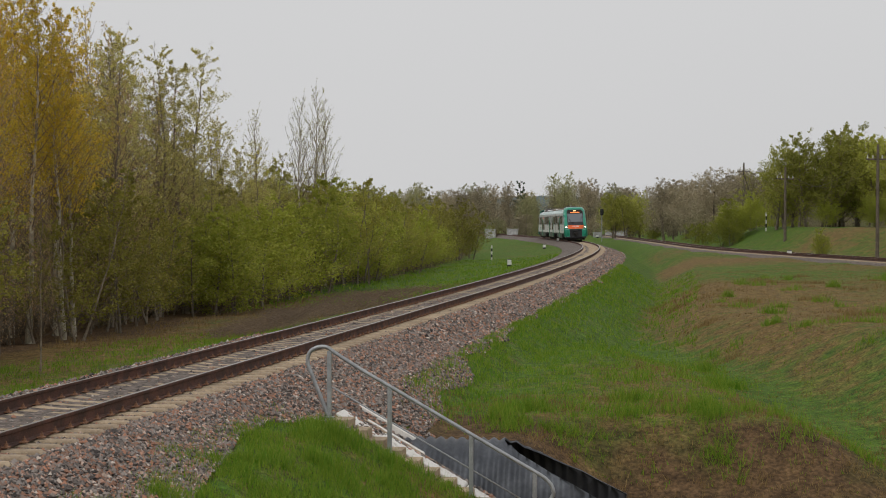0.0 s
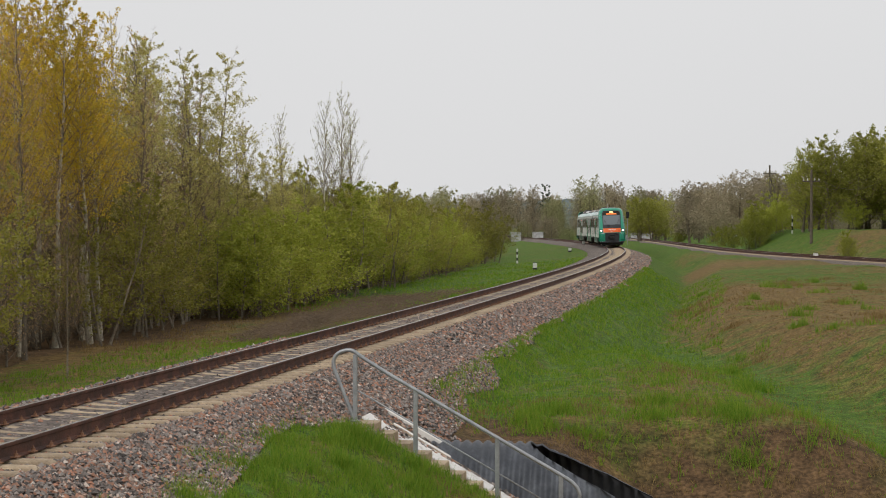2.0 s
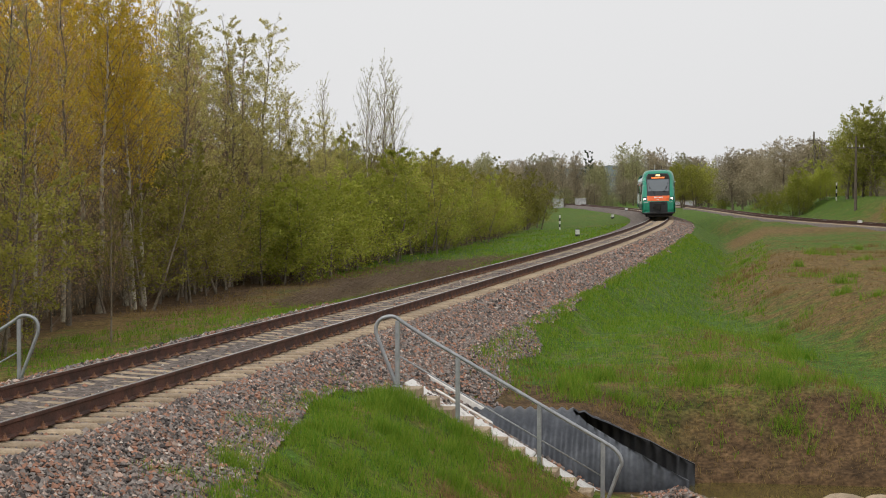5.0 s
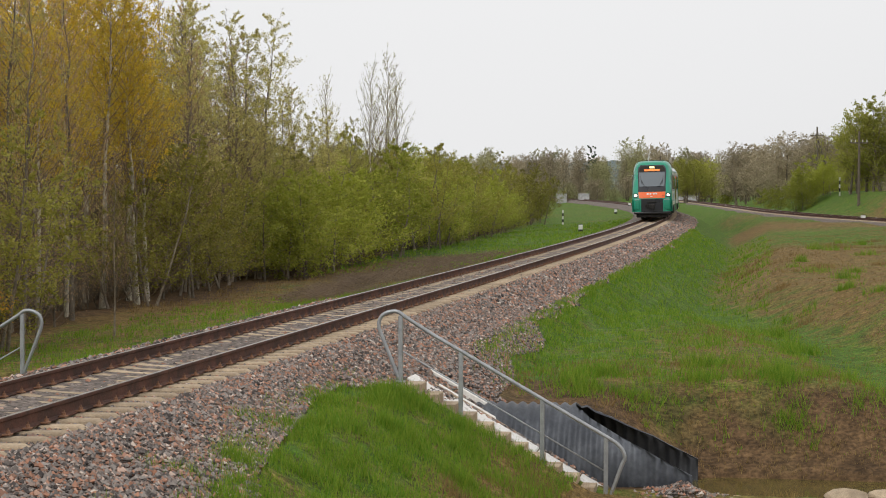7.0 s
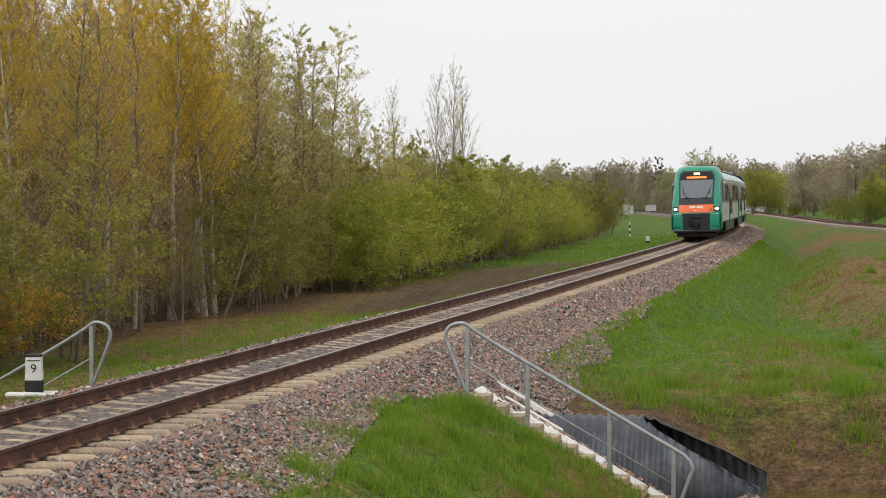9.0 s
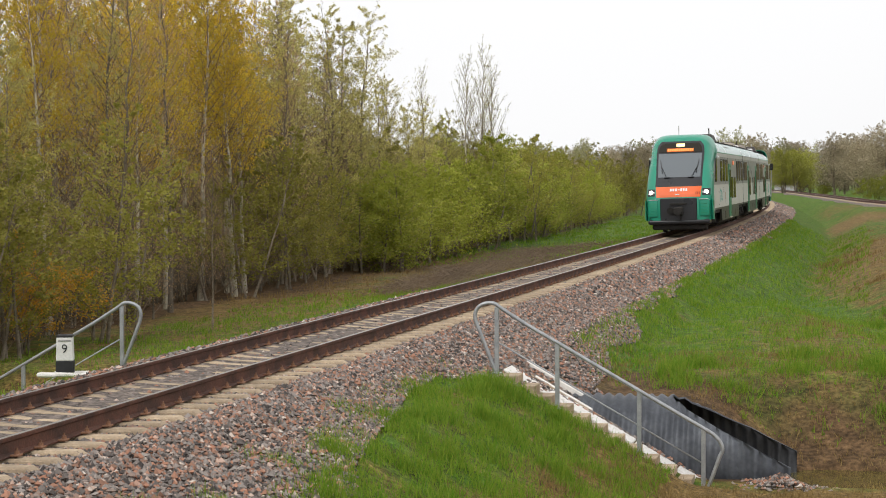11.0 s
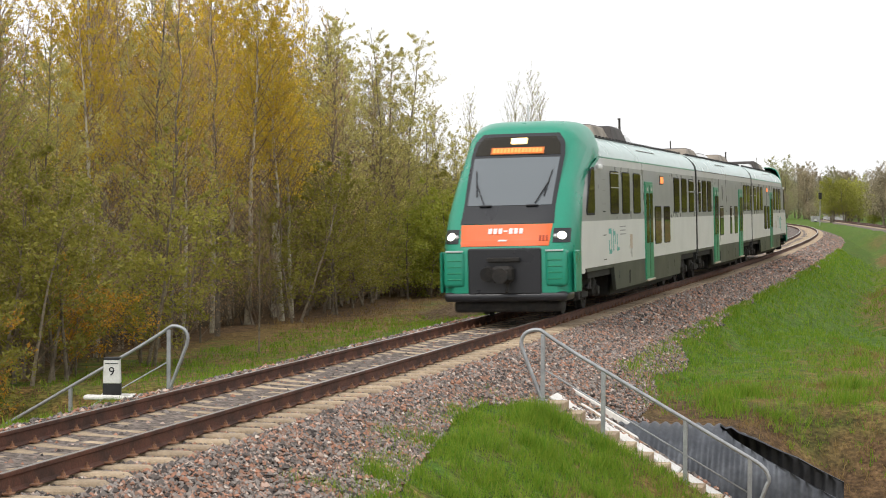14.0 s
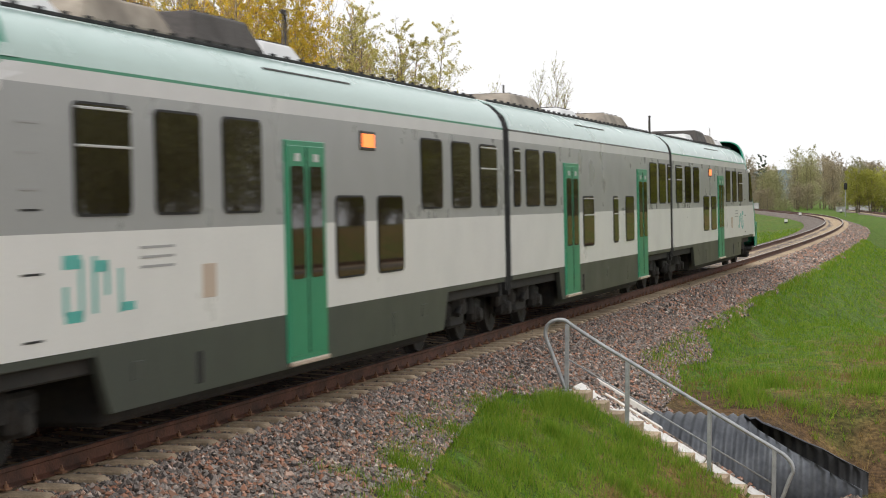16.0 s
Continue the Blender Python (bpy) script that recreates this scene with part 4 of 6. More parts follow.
        plant("tangle" if i % 3 else "far_bare", track_x(y) - GROVE.uniform(18, 26), y, GROVE.uniform(0.5, 0.68) * (1 if y < 80 else 0.7), 1.2, group=trees)
    for x, y, s in ((5.5, 228, 0.85), (9.0, 232, 0.8), (2.0, 236, 0.85)):
        plant("willow", x, y, s, group=trees)
    # a thin leaning birch in front of the wood
    plant("bare", -6.2, 47.0, 0.36, 0.7, group=trees)


def far_woods():
    group = "trees of the distant wood"
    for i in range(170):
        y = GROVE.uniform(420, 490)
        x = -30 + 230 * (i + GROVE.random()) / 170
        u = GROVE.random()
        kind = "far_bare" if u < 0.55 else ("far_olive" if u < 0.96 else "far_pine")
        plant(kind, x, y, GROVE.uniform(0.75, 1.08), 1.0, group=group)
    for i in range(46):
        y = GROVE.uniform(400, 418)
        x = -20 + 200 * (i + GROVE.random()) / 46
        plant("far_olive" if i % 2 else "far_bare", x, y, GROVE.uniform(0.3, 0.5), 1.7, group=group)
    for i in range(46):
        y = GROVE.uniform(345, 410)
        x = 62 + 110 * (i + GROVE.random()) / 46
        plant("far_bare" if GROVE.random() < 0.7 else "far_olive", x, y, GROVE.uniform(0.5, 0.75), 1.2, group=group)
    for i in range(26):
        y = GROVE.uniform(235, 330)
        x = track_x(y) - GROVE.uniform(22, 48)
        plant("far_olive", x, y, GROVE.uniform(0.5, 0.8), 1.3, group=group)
    for x, y, s in ((53, 332, 0.86), (56, 336, 0.82)):
        plant("willow", x, y, s, 1.0, group="willows beyond the line")
    for x, y, s in ((57, 262, 0.24), (60, 266, 0.3), (63, 262, 0.26), (53, 300, 0.25), (67, 270, 0.3)):
        plant("bush", x, y, s * 1.6, 1.6, group="bushes on the bank")


def right_bank():
    group = "willows on the bank"
    for x, y, s in ((49.5, 203, 0.95), (52.5, 200, 1.05), (56, 203, 1.1), (60, 199, 1.05), (64, 204, 1.1), (58, 210, 1.1), (68, 198, 1.1)):
        plant("willow", x, y, s, 1.0, group=group)
    for x, y, s in ((45.5, 213, 0.75), (47.5, 216, 0.85), (50, 214, 0.8), (49, 220, 0.9), (43.8, 218, 0.6), (53, 197, 0.6), (57, 195, 0.7), (61, 193, 0.7)):
        plant("bush", x, y, s, 1.15, group="bushes on the bank")
    plant("bush", 39.9, 150, 0.42, 1.0, group="bushes on the bank")
    for i in range(12):
        plant("far_bare", GROVE.uniform(54, 72), GROVE.uniform(272, 300), GROVE.uniform(0.72, 0.9), 1.4, group="bare trees on the bank")
    # the grove goes on along the second line
    for i in range(34):
        y = 36 + 150 * (i + GROVE.random()) / 34
        plant("far_olive" if i % 4 else "willow", branch_x(y) + 16 + GROVE.uniform(0, 14) + 0.12 * (190 - y), y, GROVE.uniform(1.0, 1.3), 1.4, group=group)


left_wood()
far_woods()
right_bank()
for group in KINDS.values():
    for proto in group:
        for child in list(proto.children_recursive):
            bpy.data.objects.remove(child)
        bpy.data.objects.remove(proto)


def far_ridge():
    """The long wooded hill on the horizon."""
    verts, faces = [], []
    n = 260
    for i in range(n + 1):
        x = -900 + 2000 * i / n
        h = 22 + 12 * noise.noise((x * 0.0022, 0.3, 0)) + 5 * noise.noise((x * 0.02, 1.0, 0)) + 3.5 * noise.noise((x * 0.09, 2.0, 0)) + 10 * smooth(0, 500, x)
        verts += [(x, 2300, -8), (x, 2330, h * 0.7), (x, 2380, h), (x, 2700, -8)]
    for i in range(n):
        for j in range(3):
            a = i * 4 + j
            faces.append((a, a + 1, a + 5, a + 4))
    # blue-green of the distant air is painted into the ridge's colour
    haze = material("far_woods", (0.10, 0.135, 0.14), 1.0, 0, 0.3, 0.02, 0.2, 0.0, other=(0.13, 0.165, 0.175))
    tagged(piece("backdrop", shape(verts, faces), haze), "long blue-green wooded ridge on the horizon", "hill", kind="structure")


far_ridge()


# ---- the train: two end cars with cabs and a middle car ----
GREEN = painted("green_paint", (0.018, 0.30, 0.19), 0.3, 0.05, 0.08)
DOOR_GREEN = painted("door_green_paint", (0.02, 0.27, 0.14), 0.35, 0.05, 0.05)
WHITE = painted("white_paint", (0.80, 0.80, 0.78), 0.32, 0.03, 0.04)
SILVER = painted("grey_paint", (0.37, 0.38, 0.38), 0.3, 0.03, 0.05)
STRIPE = painted("light_grey_paint", (0.68, 0.68, 0.68), 0.32, 0.03, 0.05)
ROOF = painted("pale_roof_paint", (0.42, 0.57, 0.53), 0.25, 0.04, 0.06)
SKIRT = painted("dark_grey_green_paint", (0.05, 0.06, 0.053), 0.4, 0.08, 0.1)
ORANGE = painted("orange_paint", (0.85, 0.13, 0.012), 0.4, 0.04, 0.03)
DARK = material("dark_underframe", (0.013, 0.0125, 0.012), 0.8, 0.1, 0.4, 4.0, 20.0, 0.1, other=(0.03, 0.026, 0.022))
BLACK = painted("black_plastic", (0.02, 0.021, 0.025), 0.3, 0.05, 0.0)
RUBBER = painted("black_rubber", (0.012, 0.012, 0.013), 0.7, 0.1, 0.0)
PANE = glass("tinted_window_glass", (0.020, 0.016, 0.009), 0.03, 0.32)
SCREEN = glass("windscreen_glass", (0.13, 0.15, 0.165), 0.05, 1.0)
ALU = painted("bare_aluminium", (0.62, 0.62, 0.62), 0.35, 0.04, 0.0, 0.6)
LAMP = glowing("headlight_glow", (1.0, 0.93, 0.74), 5.0)
TOP_LAMP = glowing("top_headlight_glow", (1.0, 0.72, 0.30), 1.5)
LED = glowing("orange_display_glow", (1.0, 0.22, 0.05), 1.1)
LED_BACK = glowing("display_board", (0.5, 0.13, 0.02), 0.35)
TEAL = painted("teal_print", (0.10, 0.47, 0.42), 0.4, 0.03, 0.0)
PRINT = painted("grey_print", (0.36, 0.36, 0.36), 0.5, 0.05, 0.0)
SAND = painted("sand_print", (0.55, 0.44, 0.35), 0.5, 0.05, 0.0)
KIT = material("roof_equipment", (0.36, 0.31, 0.25), 0.7, 0.1, 0.2, 1.5, 12.0, 0.1, other=(0.20, 0.17, 0.14))
KIT_DARK = material("roof_grille", (0.075, 0.065, 0.06), 0.7, 0.2, 0.3, 2.0, 30.0, 0.2)
WHEEL = 0.42
HALF = 1.44
END_LENGTH, MID_LENGTH = 21.05, 18.3
END_MID = END_LENGTH / 2


def cab_top(b):
    """Height of the cab's ridge b metres behind its tip."""
    return profile([(0, 1.55), (0.06, 1.72), (0.28, 2.08), (0.55, 2.42), (1.0, 2.98), (1.4, 3.44), (1.8, 3.90), (2.1, 4.15), (2.4, 4.26), (2.8, 4.31), (3.4, 4.31), (5, 4.25)], b)


def cab_half(b):
    return profile([(0, 1.08), (0.05, 1.17), (0.15, 1.27), (0.3, 1.35), (0.5, 1.41), (0.8, 1.45), (5, 1.455)], b)


def cab_edge(z):
    """How far behind the tip the green shell ends, by height."""
    return profile([(0.5, 0.9), (1.5, 0.92), (1.9, 1.06), (2.2, 1.26), (2.6, 1.5), (2.95, 1.88), (3.15, 2.3), (3.28, 2.85), (3.38, 3.5), (3.6, 3.75), (4.3, 3.6)], z)


CAB_LOW = 0.62


def cab_round(b):
    return profile([(0, 5.2), (0.8, 5.0), (1.8, 4.6), (2.4, 4.9), (3.4, 7.0)], b)


def cab_height(x, b):
    w = cab_half(b)
    n = cab_round(b)
    k = max(0.0, 1 - abs(x / w) ** n)
    return CAB_LOW + (cab_top(b) - CAB_LOW) * k ** (1 / n)


def cab_section(b, count=64):
    dense = []
    w, h, n = cab_half(b), cab_top(b) - CAB_LOW, cab_round(b)
    for i in range(401):
        a = math.pi * i / 400
        c, s = math.cos(a), math.sin(a)
        dense.append((w * math.copysign(abs(c) ** (2 / n), c), CAB_LOW + h * abs(s) ** (2 / n)))
    run = [0.0]
    for p, q in zip(dense, dense[1:]):
        run.append(run[-1] + math.hypot(q[0] - p[0], q[1] - p[1]))
    out, j = [], 0
    for i in range(count + 1):
        want = run[-1] * i / count
        while j < 399 and run[j + 1] < want:
            j += 1
        k = (want - run[j]) / max(1e-9, run[j + 1] - run[j])
        out.append((lerp(dense[j][0], dense[j + 1][0], k), lerp(dense[j][1], dense[j + 1][1], k)))
    return out


def along_car(b):
    """From metres behind the tip to the end car's own axis (its front is towards +y)."""
    return END_MID - b


def cab_shell():
    count, rings = 64, 30
    verts, faces = [], []
    table = [cab_section(0.04 * i, count) for i in range(110)]
    for r in range(rings + 1):
        u = (r / rings) ** 1.25
        for v in range(count + 1):
            b = u * 1.5
            for _ in range(8):
                i = min(108, int(b / 0.04))
                k = b / 0.04 - i
                x = lerp(table[i][v][0], table[i + 1][v][0], k)
                z = lerp(table[i][v][1], table[i + 1][v][1], k)
                b = u * cab_edge(z)
            verts.append((x, along_car(b), z))
    row = count + 1
    for r in range(rings):
        for v in range(count):
            a = r * row + v
            faces.append((a, a + 1, a + 1 + row, a + row))
    # flat tip below the nose's edge, and the thickness of the rear rim
    faces.append(tuple(range(row)))
    k = len(verts)
    for v in range(row):
        x, y, z = verts[rings * row + v]
        verts.append((x * 0.97, y + 0.02, z - 0.03 if z > 3 else z))
    for v in range(row - 1):
        a = rings * row + v
        faces.append((a, a + 1, k + v + 1, k + v))
    me = shape(verts, faces)
    bm = bmesh.new()
    bm.from_mesh(me)
    return bm


def cab_back(x, z):
    """How far behind the tip the cab's face lies at x and height z."""
    lo, hi = 0.0, 3.0
    for _ in range(30):
        mid = (lo + hi) / 2
        if cab_height(x, mid) < z:
            lo = mid
        else:
            hi = mid
    return hi


def on_cab(x, z, off=0.0):
    """A point on the cab's face, off metres out from it, and the way it faces."""
    b, e = cab_back(x, z), 0.02
    nz = (cab_back(x, z + e) - cab_back(x, z - e)) / (2 * e)
    nx = (cab_back(x + e, z) - cab_back(x - e, z)) / (2 * e)
    way = Vector((nx, 1.0, nz)).normalized()
    return Vector((x, along_car(b), z)) + way * off, way


def face_patch(left, right, z0, z1, proud, rows=10, cols=14, thick=0.03):
    """A panel that lies on the cab's face between two heights; left(z) and right(z) are its edges."""
    bm = bmesh.new()
    layers = []
    for off in (proud, proud - thick):
        grid = []
        for i in range(rows + 1):
            z = lerp(z0, z1, i / rows)
            grid.append([bm.verts.new(on_cab(lerp(left(z), right(z), j / cols), z, off)[0]) for j in range(cols + 1)])
        layers.append(grid)
    for g, flip in ((layers[0], False), (layers[1], True)):
        for i in range(rows):
            for j in range(cols):
                q = [g[i][j], g[i][j + 1], g[i + 1][j + 1], g[i + 1][j]]
                bm.faces.new(q[::-1] if flip else q)
    rim = lambda g: g[0][:] + [r[-1] for r in g[1:-1]] + g[-1][::-1] + [r[0] for r in g[1:-1]][::-1]
    a, c = rim(layers[0]), rim(layers[1])
    for i in range(len(a)):
        j = (i + 1) % len(a)
        bm.faces.new((a[i], c[i], c[j], a[j]))
    return bm


def wide(points):
    """Both edges of a panel that is as wide on the left as on the right."""
    return lambda z: -profile(points, z), lambda z: profile(points, z)


def rounded(width, height, depth, radius, n=4):
    """A rounded pane: its face lies in the y-z plane, its depth along x."""
    bm = bmesh.new()
    pts = []
    for cx, cz, a0 in ((1, 1, 0), (-1, 1, 90), (-1, -1, 180), (1, -1, 270)):
        for i in range(n + 1):
            a = radians(a0 + 90 * i / n)
            pts.append((cx * (width / 2 - radius) + radius * math.cos(a), cz * (height / 2 - radius) + radius * math.sin(a)))
    front = [bm.verts.new((depth / 2, y, z)) for y, z in pts]
    back = [bm.verts.new((-depth / 2, y, z)) for y, z in pts]
    bm.faces.new(front)
    bm.faces.new(back[::-1])
    for i in range(len(pts)):
        j = (i + 1) % len(pts)
        bm.faces.new((front[i], back[i], back[j], front[j]))
    return bm


def car_walls(length, front_cab, car):
    """Side walls in bands, roof and end walls."""
    bands = [(1.07, WHITE), (1.4, WHITE), (1.75, WHITE), (2.08, SILVER), (2.45, SILVER), (2.75, SILVER), (3.0, SILVER), (3.16, SILVER), (3.32, STRIPE), (3.40, STRIPE), (3.485, BLACK), (3.515, None)]
    verts, faces, idx, mats = [], [], [], [WHITE, SILVER, STRIPE, BLACK]
    if front_cab:
        bands[10] = (3.485, DOOR_GREEN)
        mats[3] = DOOR_GREEN
    ends = length / 2
    for s in (-1, 1):
        k = len(verts)
        for z, _ in bands:
            full = HALF - (0.0 if z < 2.9 else 0.012 * (z - 2.9) / 0.6)
            y0, tip = ends, full
            if front_cab:
                b = cab_edge(z)
                y0 = END_MID - b + 0.06
                n = cab_round(b)
                tip = min(full, cab_half(b) * max(0.0, 1 - ((z - CAB_LOW) / (cab_top(b) - CAB_LOW)) ** n) ** (1 / n) - 0.012)
            for y, x in ((y0, tip), (y0 - 0.5, full), (-ends, full)):
                verts += [(s * x, y, z), (s * (x - 0.06), y, z)]
        for i, (_, mat) in enumerate(bands[:-1]):
            a = k + i * 6
            for q in ((a, a + 2, a + 8, a + 6), (a + 2, a + 4, a + 10, a + 8), (a + 1, a + 7, a + 9, a + 3), (a + 3, a + 9, a + 11, a + 5), (a, a + 6, a + 7, a + 1), (a + 4, a + 5, a + 11, a + 10)):
                faces.append(q)
                idx.append(mats.index(mat))
        t = k + (len(bands) - 1) * 6
        faces += [(k, k + 1, k + 3, k + 2), (k + 2, k + 3, k + 5, k + 4), (t, t + 2, t + 3, t + 1), (t + 2, t + 4, t + 5, t + 3)]
        idx += [0, 0, 3, 3]
    me = shape(verts, faces)
    for mat in mats:
        me.materials.append(mat)
    me.polygons.foreach_set("material_index", idx)
    bm = bmesh.new()
    bm.from_mesh(me)
    bmesh.ops.recalc_face_normals(bm, faces=bm.faces)
    bm.to_mesh(me)
    bm.free()
    piece("body_wall", me, None, car, label="white lower wall under a grey window band")
    # roof: a shallow vault
    arch = [(1.425, 3.515), (1.40, 3.62), (1.33, 3.75), (1.2, 3.88), (1.02, 3.98), (0.8, 4.05), (0.5, 4.09), (0, 4.11)]
    arch = arch + [(-x, z) for x, z in arch[-2::-1]]
    verts, faces = [], []
    ys = [ends if not front_cab else None] + [ends - 3.6 - i for i in range(1, int(length - 5))] + [-ends]
    for y in ys:
        for x, z in arch:
            verts.append((x, END_MID - cab_edge(z) + 0.15 if y is None else y, z))
    n = len(arch)
    for i in range(len(ys) - 1):
        for j in range(n - 1):
            a = i * n + j
            faces.append((a, a + 1, a + 1 + n, a + n))
    faces.append(tuple(range(n)))
    faces.append(tuple(range((len(ys) - 1) * n, len(ys) * n)))
    me = shape(verts, faces, True)
    me.set_sharp_from_angle(angle=radians(40))
    piece("roof", me, ROOF, car, label="pale vaulted roof")
    for y in ([-ends] if front_cab else [ends, -ends]):
        part("end_wall", boxed((2 * HALF - 0.14, 0.1, 2.9), (0, y - math.copysign(0.08, y), 2.2), 0.01), RUBBER, car)
    part("floor_frame", boxed((2.7, length - (2.4 if front_cab else 0.3), 0.25), (0, -1.05 if front_cab else 0, 0.95), 0.02), DARK, car)


def window(car, y, width, z0, z1, hopper=False, narrow=False):
    for s in (-1, 1):
        w = part("window", rounded(width + 0.05, z1 - z0 + 0.05, 0.02, 0.1), RUBBER, car, m=pose(s * (HALF + 0.002), y, (z0 + z1) / 2))
        part("pane", rounded(width, z1 - z0, 0.02, 0.075), PANE, w, "dark tinted window pane", m=pose(s * 0.008, 0, 0))
        if hopper:
            top = (z1 - z0) / 2
            for k, zz in enumerate((top - 0.03, top - 0.36)):
                part("hopper_rail", boxed((0.012, width * 0.98, 0.025), (s * 0.022, 0, zz), 0.004), ALU, w)


def door(car, y, width):
    z0, z1 = 0.55, 3.0
    for s in (-1, 1):
        frame_ = part("door", boxed((0.03, width + 0.1, z1 - z0 + 0.06), (0, 0, 0), 0.01), DOOR_GREEN, car, "green double door with long windows", m=pose(s * (HALF + 0.006), y, (z0 + z1) / 2))
        for k in (-1, 1):
            part("leaf", boxed((0.025, width / 2 - 0.02, z1 - z0 - 0.06), (0, 0, 0), 0.008), DOOR_GREEN, frame_, m=pose(s * 0.012, k * width / 4, 0))
            part("leaf_pane", rounded(width / 2 - 0.2, 1.28, 0.02, 0.06), PANE, frame_, m=pose(s * 0.022, k * width / 4, 0.32))
            part("notice", boxed((0.008, 0.17, 0.09), (0, 0, 0)), STRIPE, frame_, m=pose(s * 0.03, k * width / 4, 1.06))
        part("sill_step", boxed((0.08, width, 0.05), (s * 0.02, 0, -(z1 - z0) / 2 - 0.045), 0.01), SAND, frame_)
        part("door_gap", boxed((0.012, 0.018, z1 - z0 - 0.1), (s * 0.024, 0, 0)), RUBBER, frame_)


def bogie(car, y):
    bm = bmesh.new()
    for s in (-1, 1):
        box(bm, (0.16, 3.3, 0.22), (s * 1.02, 0, 0.56), 0.04)
        box(bm, (0.2, 0.9, 0.24), (s * 1.02, 0, 0.40), 0.05)
        for k in (-1, 1):
            box(bm, (0.2, 0.36, 0.3), (s * 1.05, k * 1.25, 0.44), 0.05)
            rod(bm, (s * 1.08, k * 0.85, 0.45), (s * 1.08, k * 0.85, 0.86), 0.11, 0.11, 12)
            rod(bm, (s * 1.16, k * 1.25, 0.42), (s * 1.22, k * 1.25, 0.42), 0.13, 0.1, 12)
        rod(bm, (s * 1.2, 0.28, 0.5), (s * 1.2, -0.28, 0.85), 0.05, 0.05, 8)
        rod(bm, (s * 1.0, 0, 0.5), (s * 1.0, 0, 0.95), 0.26, 0.26, 14)
    box(bm, (2.0, 0.5, 0.22), (0, 0, 0.6), 0.04)
    ob = part("bogie", bm, DARK, car, "dirty dark bogie", m=pose(0, y, 0))
    for k in (-1, 1):
        bm = bmesh.new()
        for s in (-1, 1):
            rod(bm, (s * 0.735, 0, 0), (s * 0.86, 0, 0), WHEEL, WHEEL - 0.01, 28)
            rod(bm, (s * 0.70, 0, 0), (s * 0.735, 0, 0), WHEEL + 0.03, WHEEL + 0.03, 28)
            rod(bm, (s * 0.86, 0, 0), (s * 0.875, 0, 0), 0.3, 0.27, 20)
            for q in range(4):
                a = q * math.pi / 2
                box(bm, (0.03, 0.05, 0.05), (s * 0.885, 0.2 * math.cos(a), 0.2 * math.sin(a)))
        rod(bm, (-0.72, 0, 0), (0.72, 0, 0), 0.085, 0.085, 12)
        part("wheelset", bm, DARK, ob, "steel wheels on an axle", m=pose(0, k * 1.25, WHEEL), smooth_angle=35)


def skirt(car, y0, y1):
    """The dark lower side between the bogies, its ends cut at a slant."""
    for s in (-1, 1):
        bm = bmesh.new()
        pts = [(y0, 1.07), (y0, 0.98), (y0 - 0.28, 0.46), (y1 + 0.28, 0.46), (y1, 0.98), (y1, 1.07)]
        a = [bm.verts.new((s * HALF, y, z)) for y, z in pts]
        b = [bm.verts.new((s * (HALF - 0.08), y, z)) for y, z in pts]
        bm.faces.new(a)
        bm.faces.new(b[::-1])
        for i in range(6):
            j = (i + 1) % 6
            bm.faces.new((a[i], b[i], b[j], a[j]))
        ob = part("skirt", bm, SKIRT, car, "dark grey-green side skirt")
        for k, yy in enumerate((y0 - 0.9, y0 - 2.4, y0 - 5.2, y1 + 2.8, y1 + 1.3)):
            if y1 + 0.5 < yy < y0 - 0.5:
                part("hatch", boxed((0.012, 0.16 if k % 2 else 0.3, 0.32 if k % 2 else 0.18), (s * HALF, yy, 0.8 - 0.1 * (k % 2)), 0.01), RUBBER if k == 1 else SKIRT, ob)
    # underfloor equipment as one dark box, deepened to imitate shade beneath the car
    part("underfloor_box", boxed((2.5, abs(y0 - y1) - 0.9, 0.62), (0, (y0 + y1) / 2, 0.62), 0.05), DARK, car)


def wall_above_bogie(car, y0, y1):
    for s in (-1, 1):
        part("lower_edge", boxed((0.06, abs(y0 - y1), 0.09), (s * (HALF - 0.035), (y0 + y1) / 2, 1.03), 0.01), SKIRT, car)


def roof_kit(car, rows):
    for y, length, width, height, mat in rows:
        bm = boxed((width, length, height), (0, 0, 0))
        for v in bm.verts:
            if v.co.z > 0:
                v.co.y *= 0.72
                v.co.x *= 0.86
        bmesh.ops.bevel(bm, geom=list(bm.edges), offset=0.04, segments=2, affect="EDGES", profile=0.5)
        part("roof_unit", bm, mat, car, m=pose(0, y, 4.07 + height / 2))
        bm = bmesh.new()
        for k in range(4):
            box(bm, (width * 0.8, 0.05, 0.03), (0, (k - 1.5) * length * 0.16, height / 2 + 0.01), 0.005)
        part("roof_grille", bm, KIT_DARK, car, m=pose(0, y, 4.07 + height / 2))


def edge_rail(car, y0, y1):
    for s in (-1, 1):
        bm = boxed((0.03, abs(y0 - y1), 0.035), (s * 1.0, (y0 + y1) / 2, 4.02), 0.006)
        for i in range(int(abs(y0 - y1) / 0.5)):
            box(bm, (0.05, 0.06, 0.04), (s * 1.0, y1 + 0.25 + i * 0.5, 4.045))
        part("roof_rail", bm, RUBBER, car)
        part("roof_seam", boxed((0.012, 3.2, 0.02), (s * 1.272, (y0 + y1) / 2 + 1.0, 3.82)), BLACK, car)


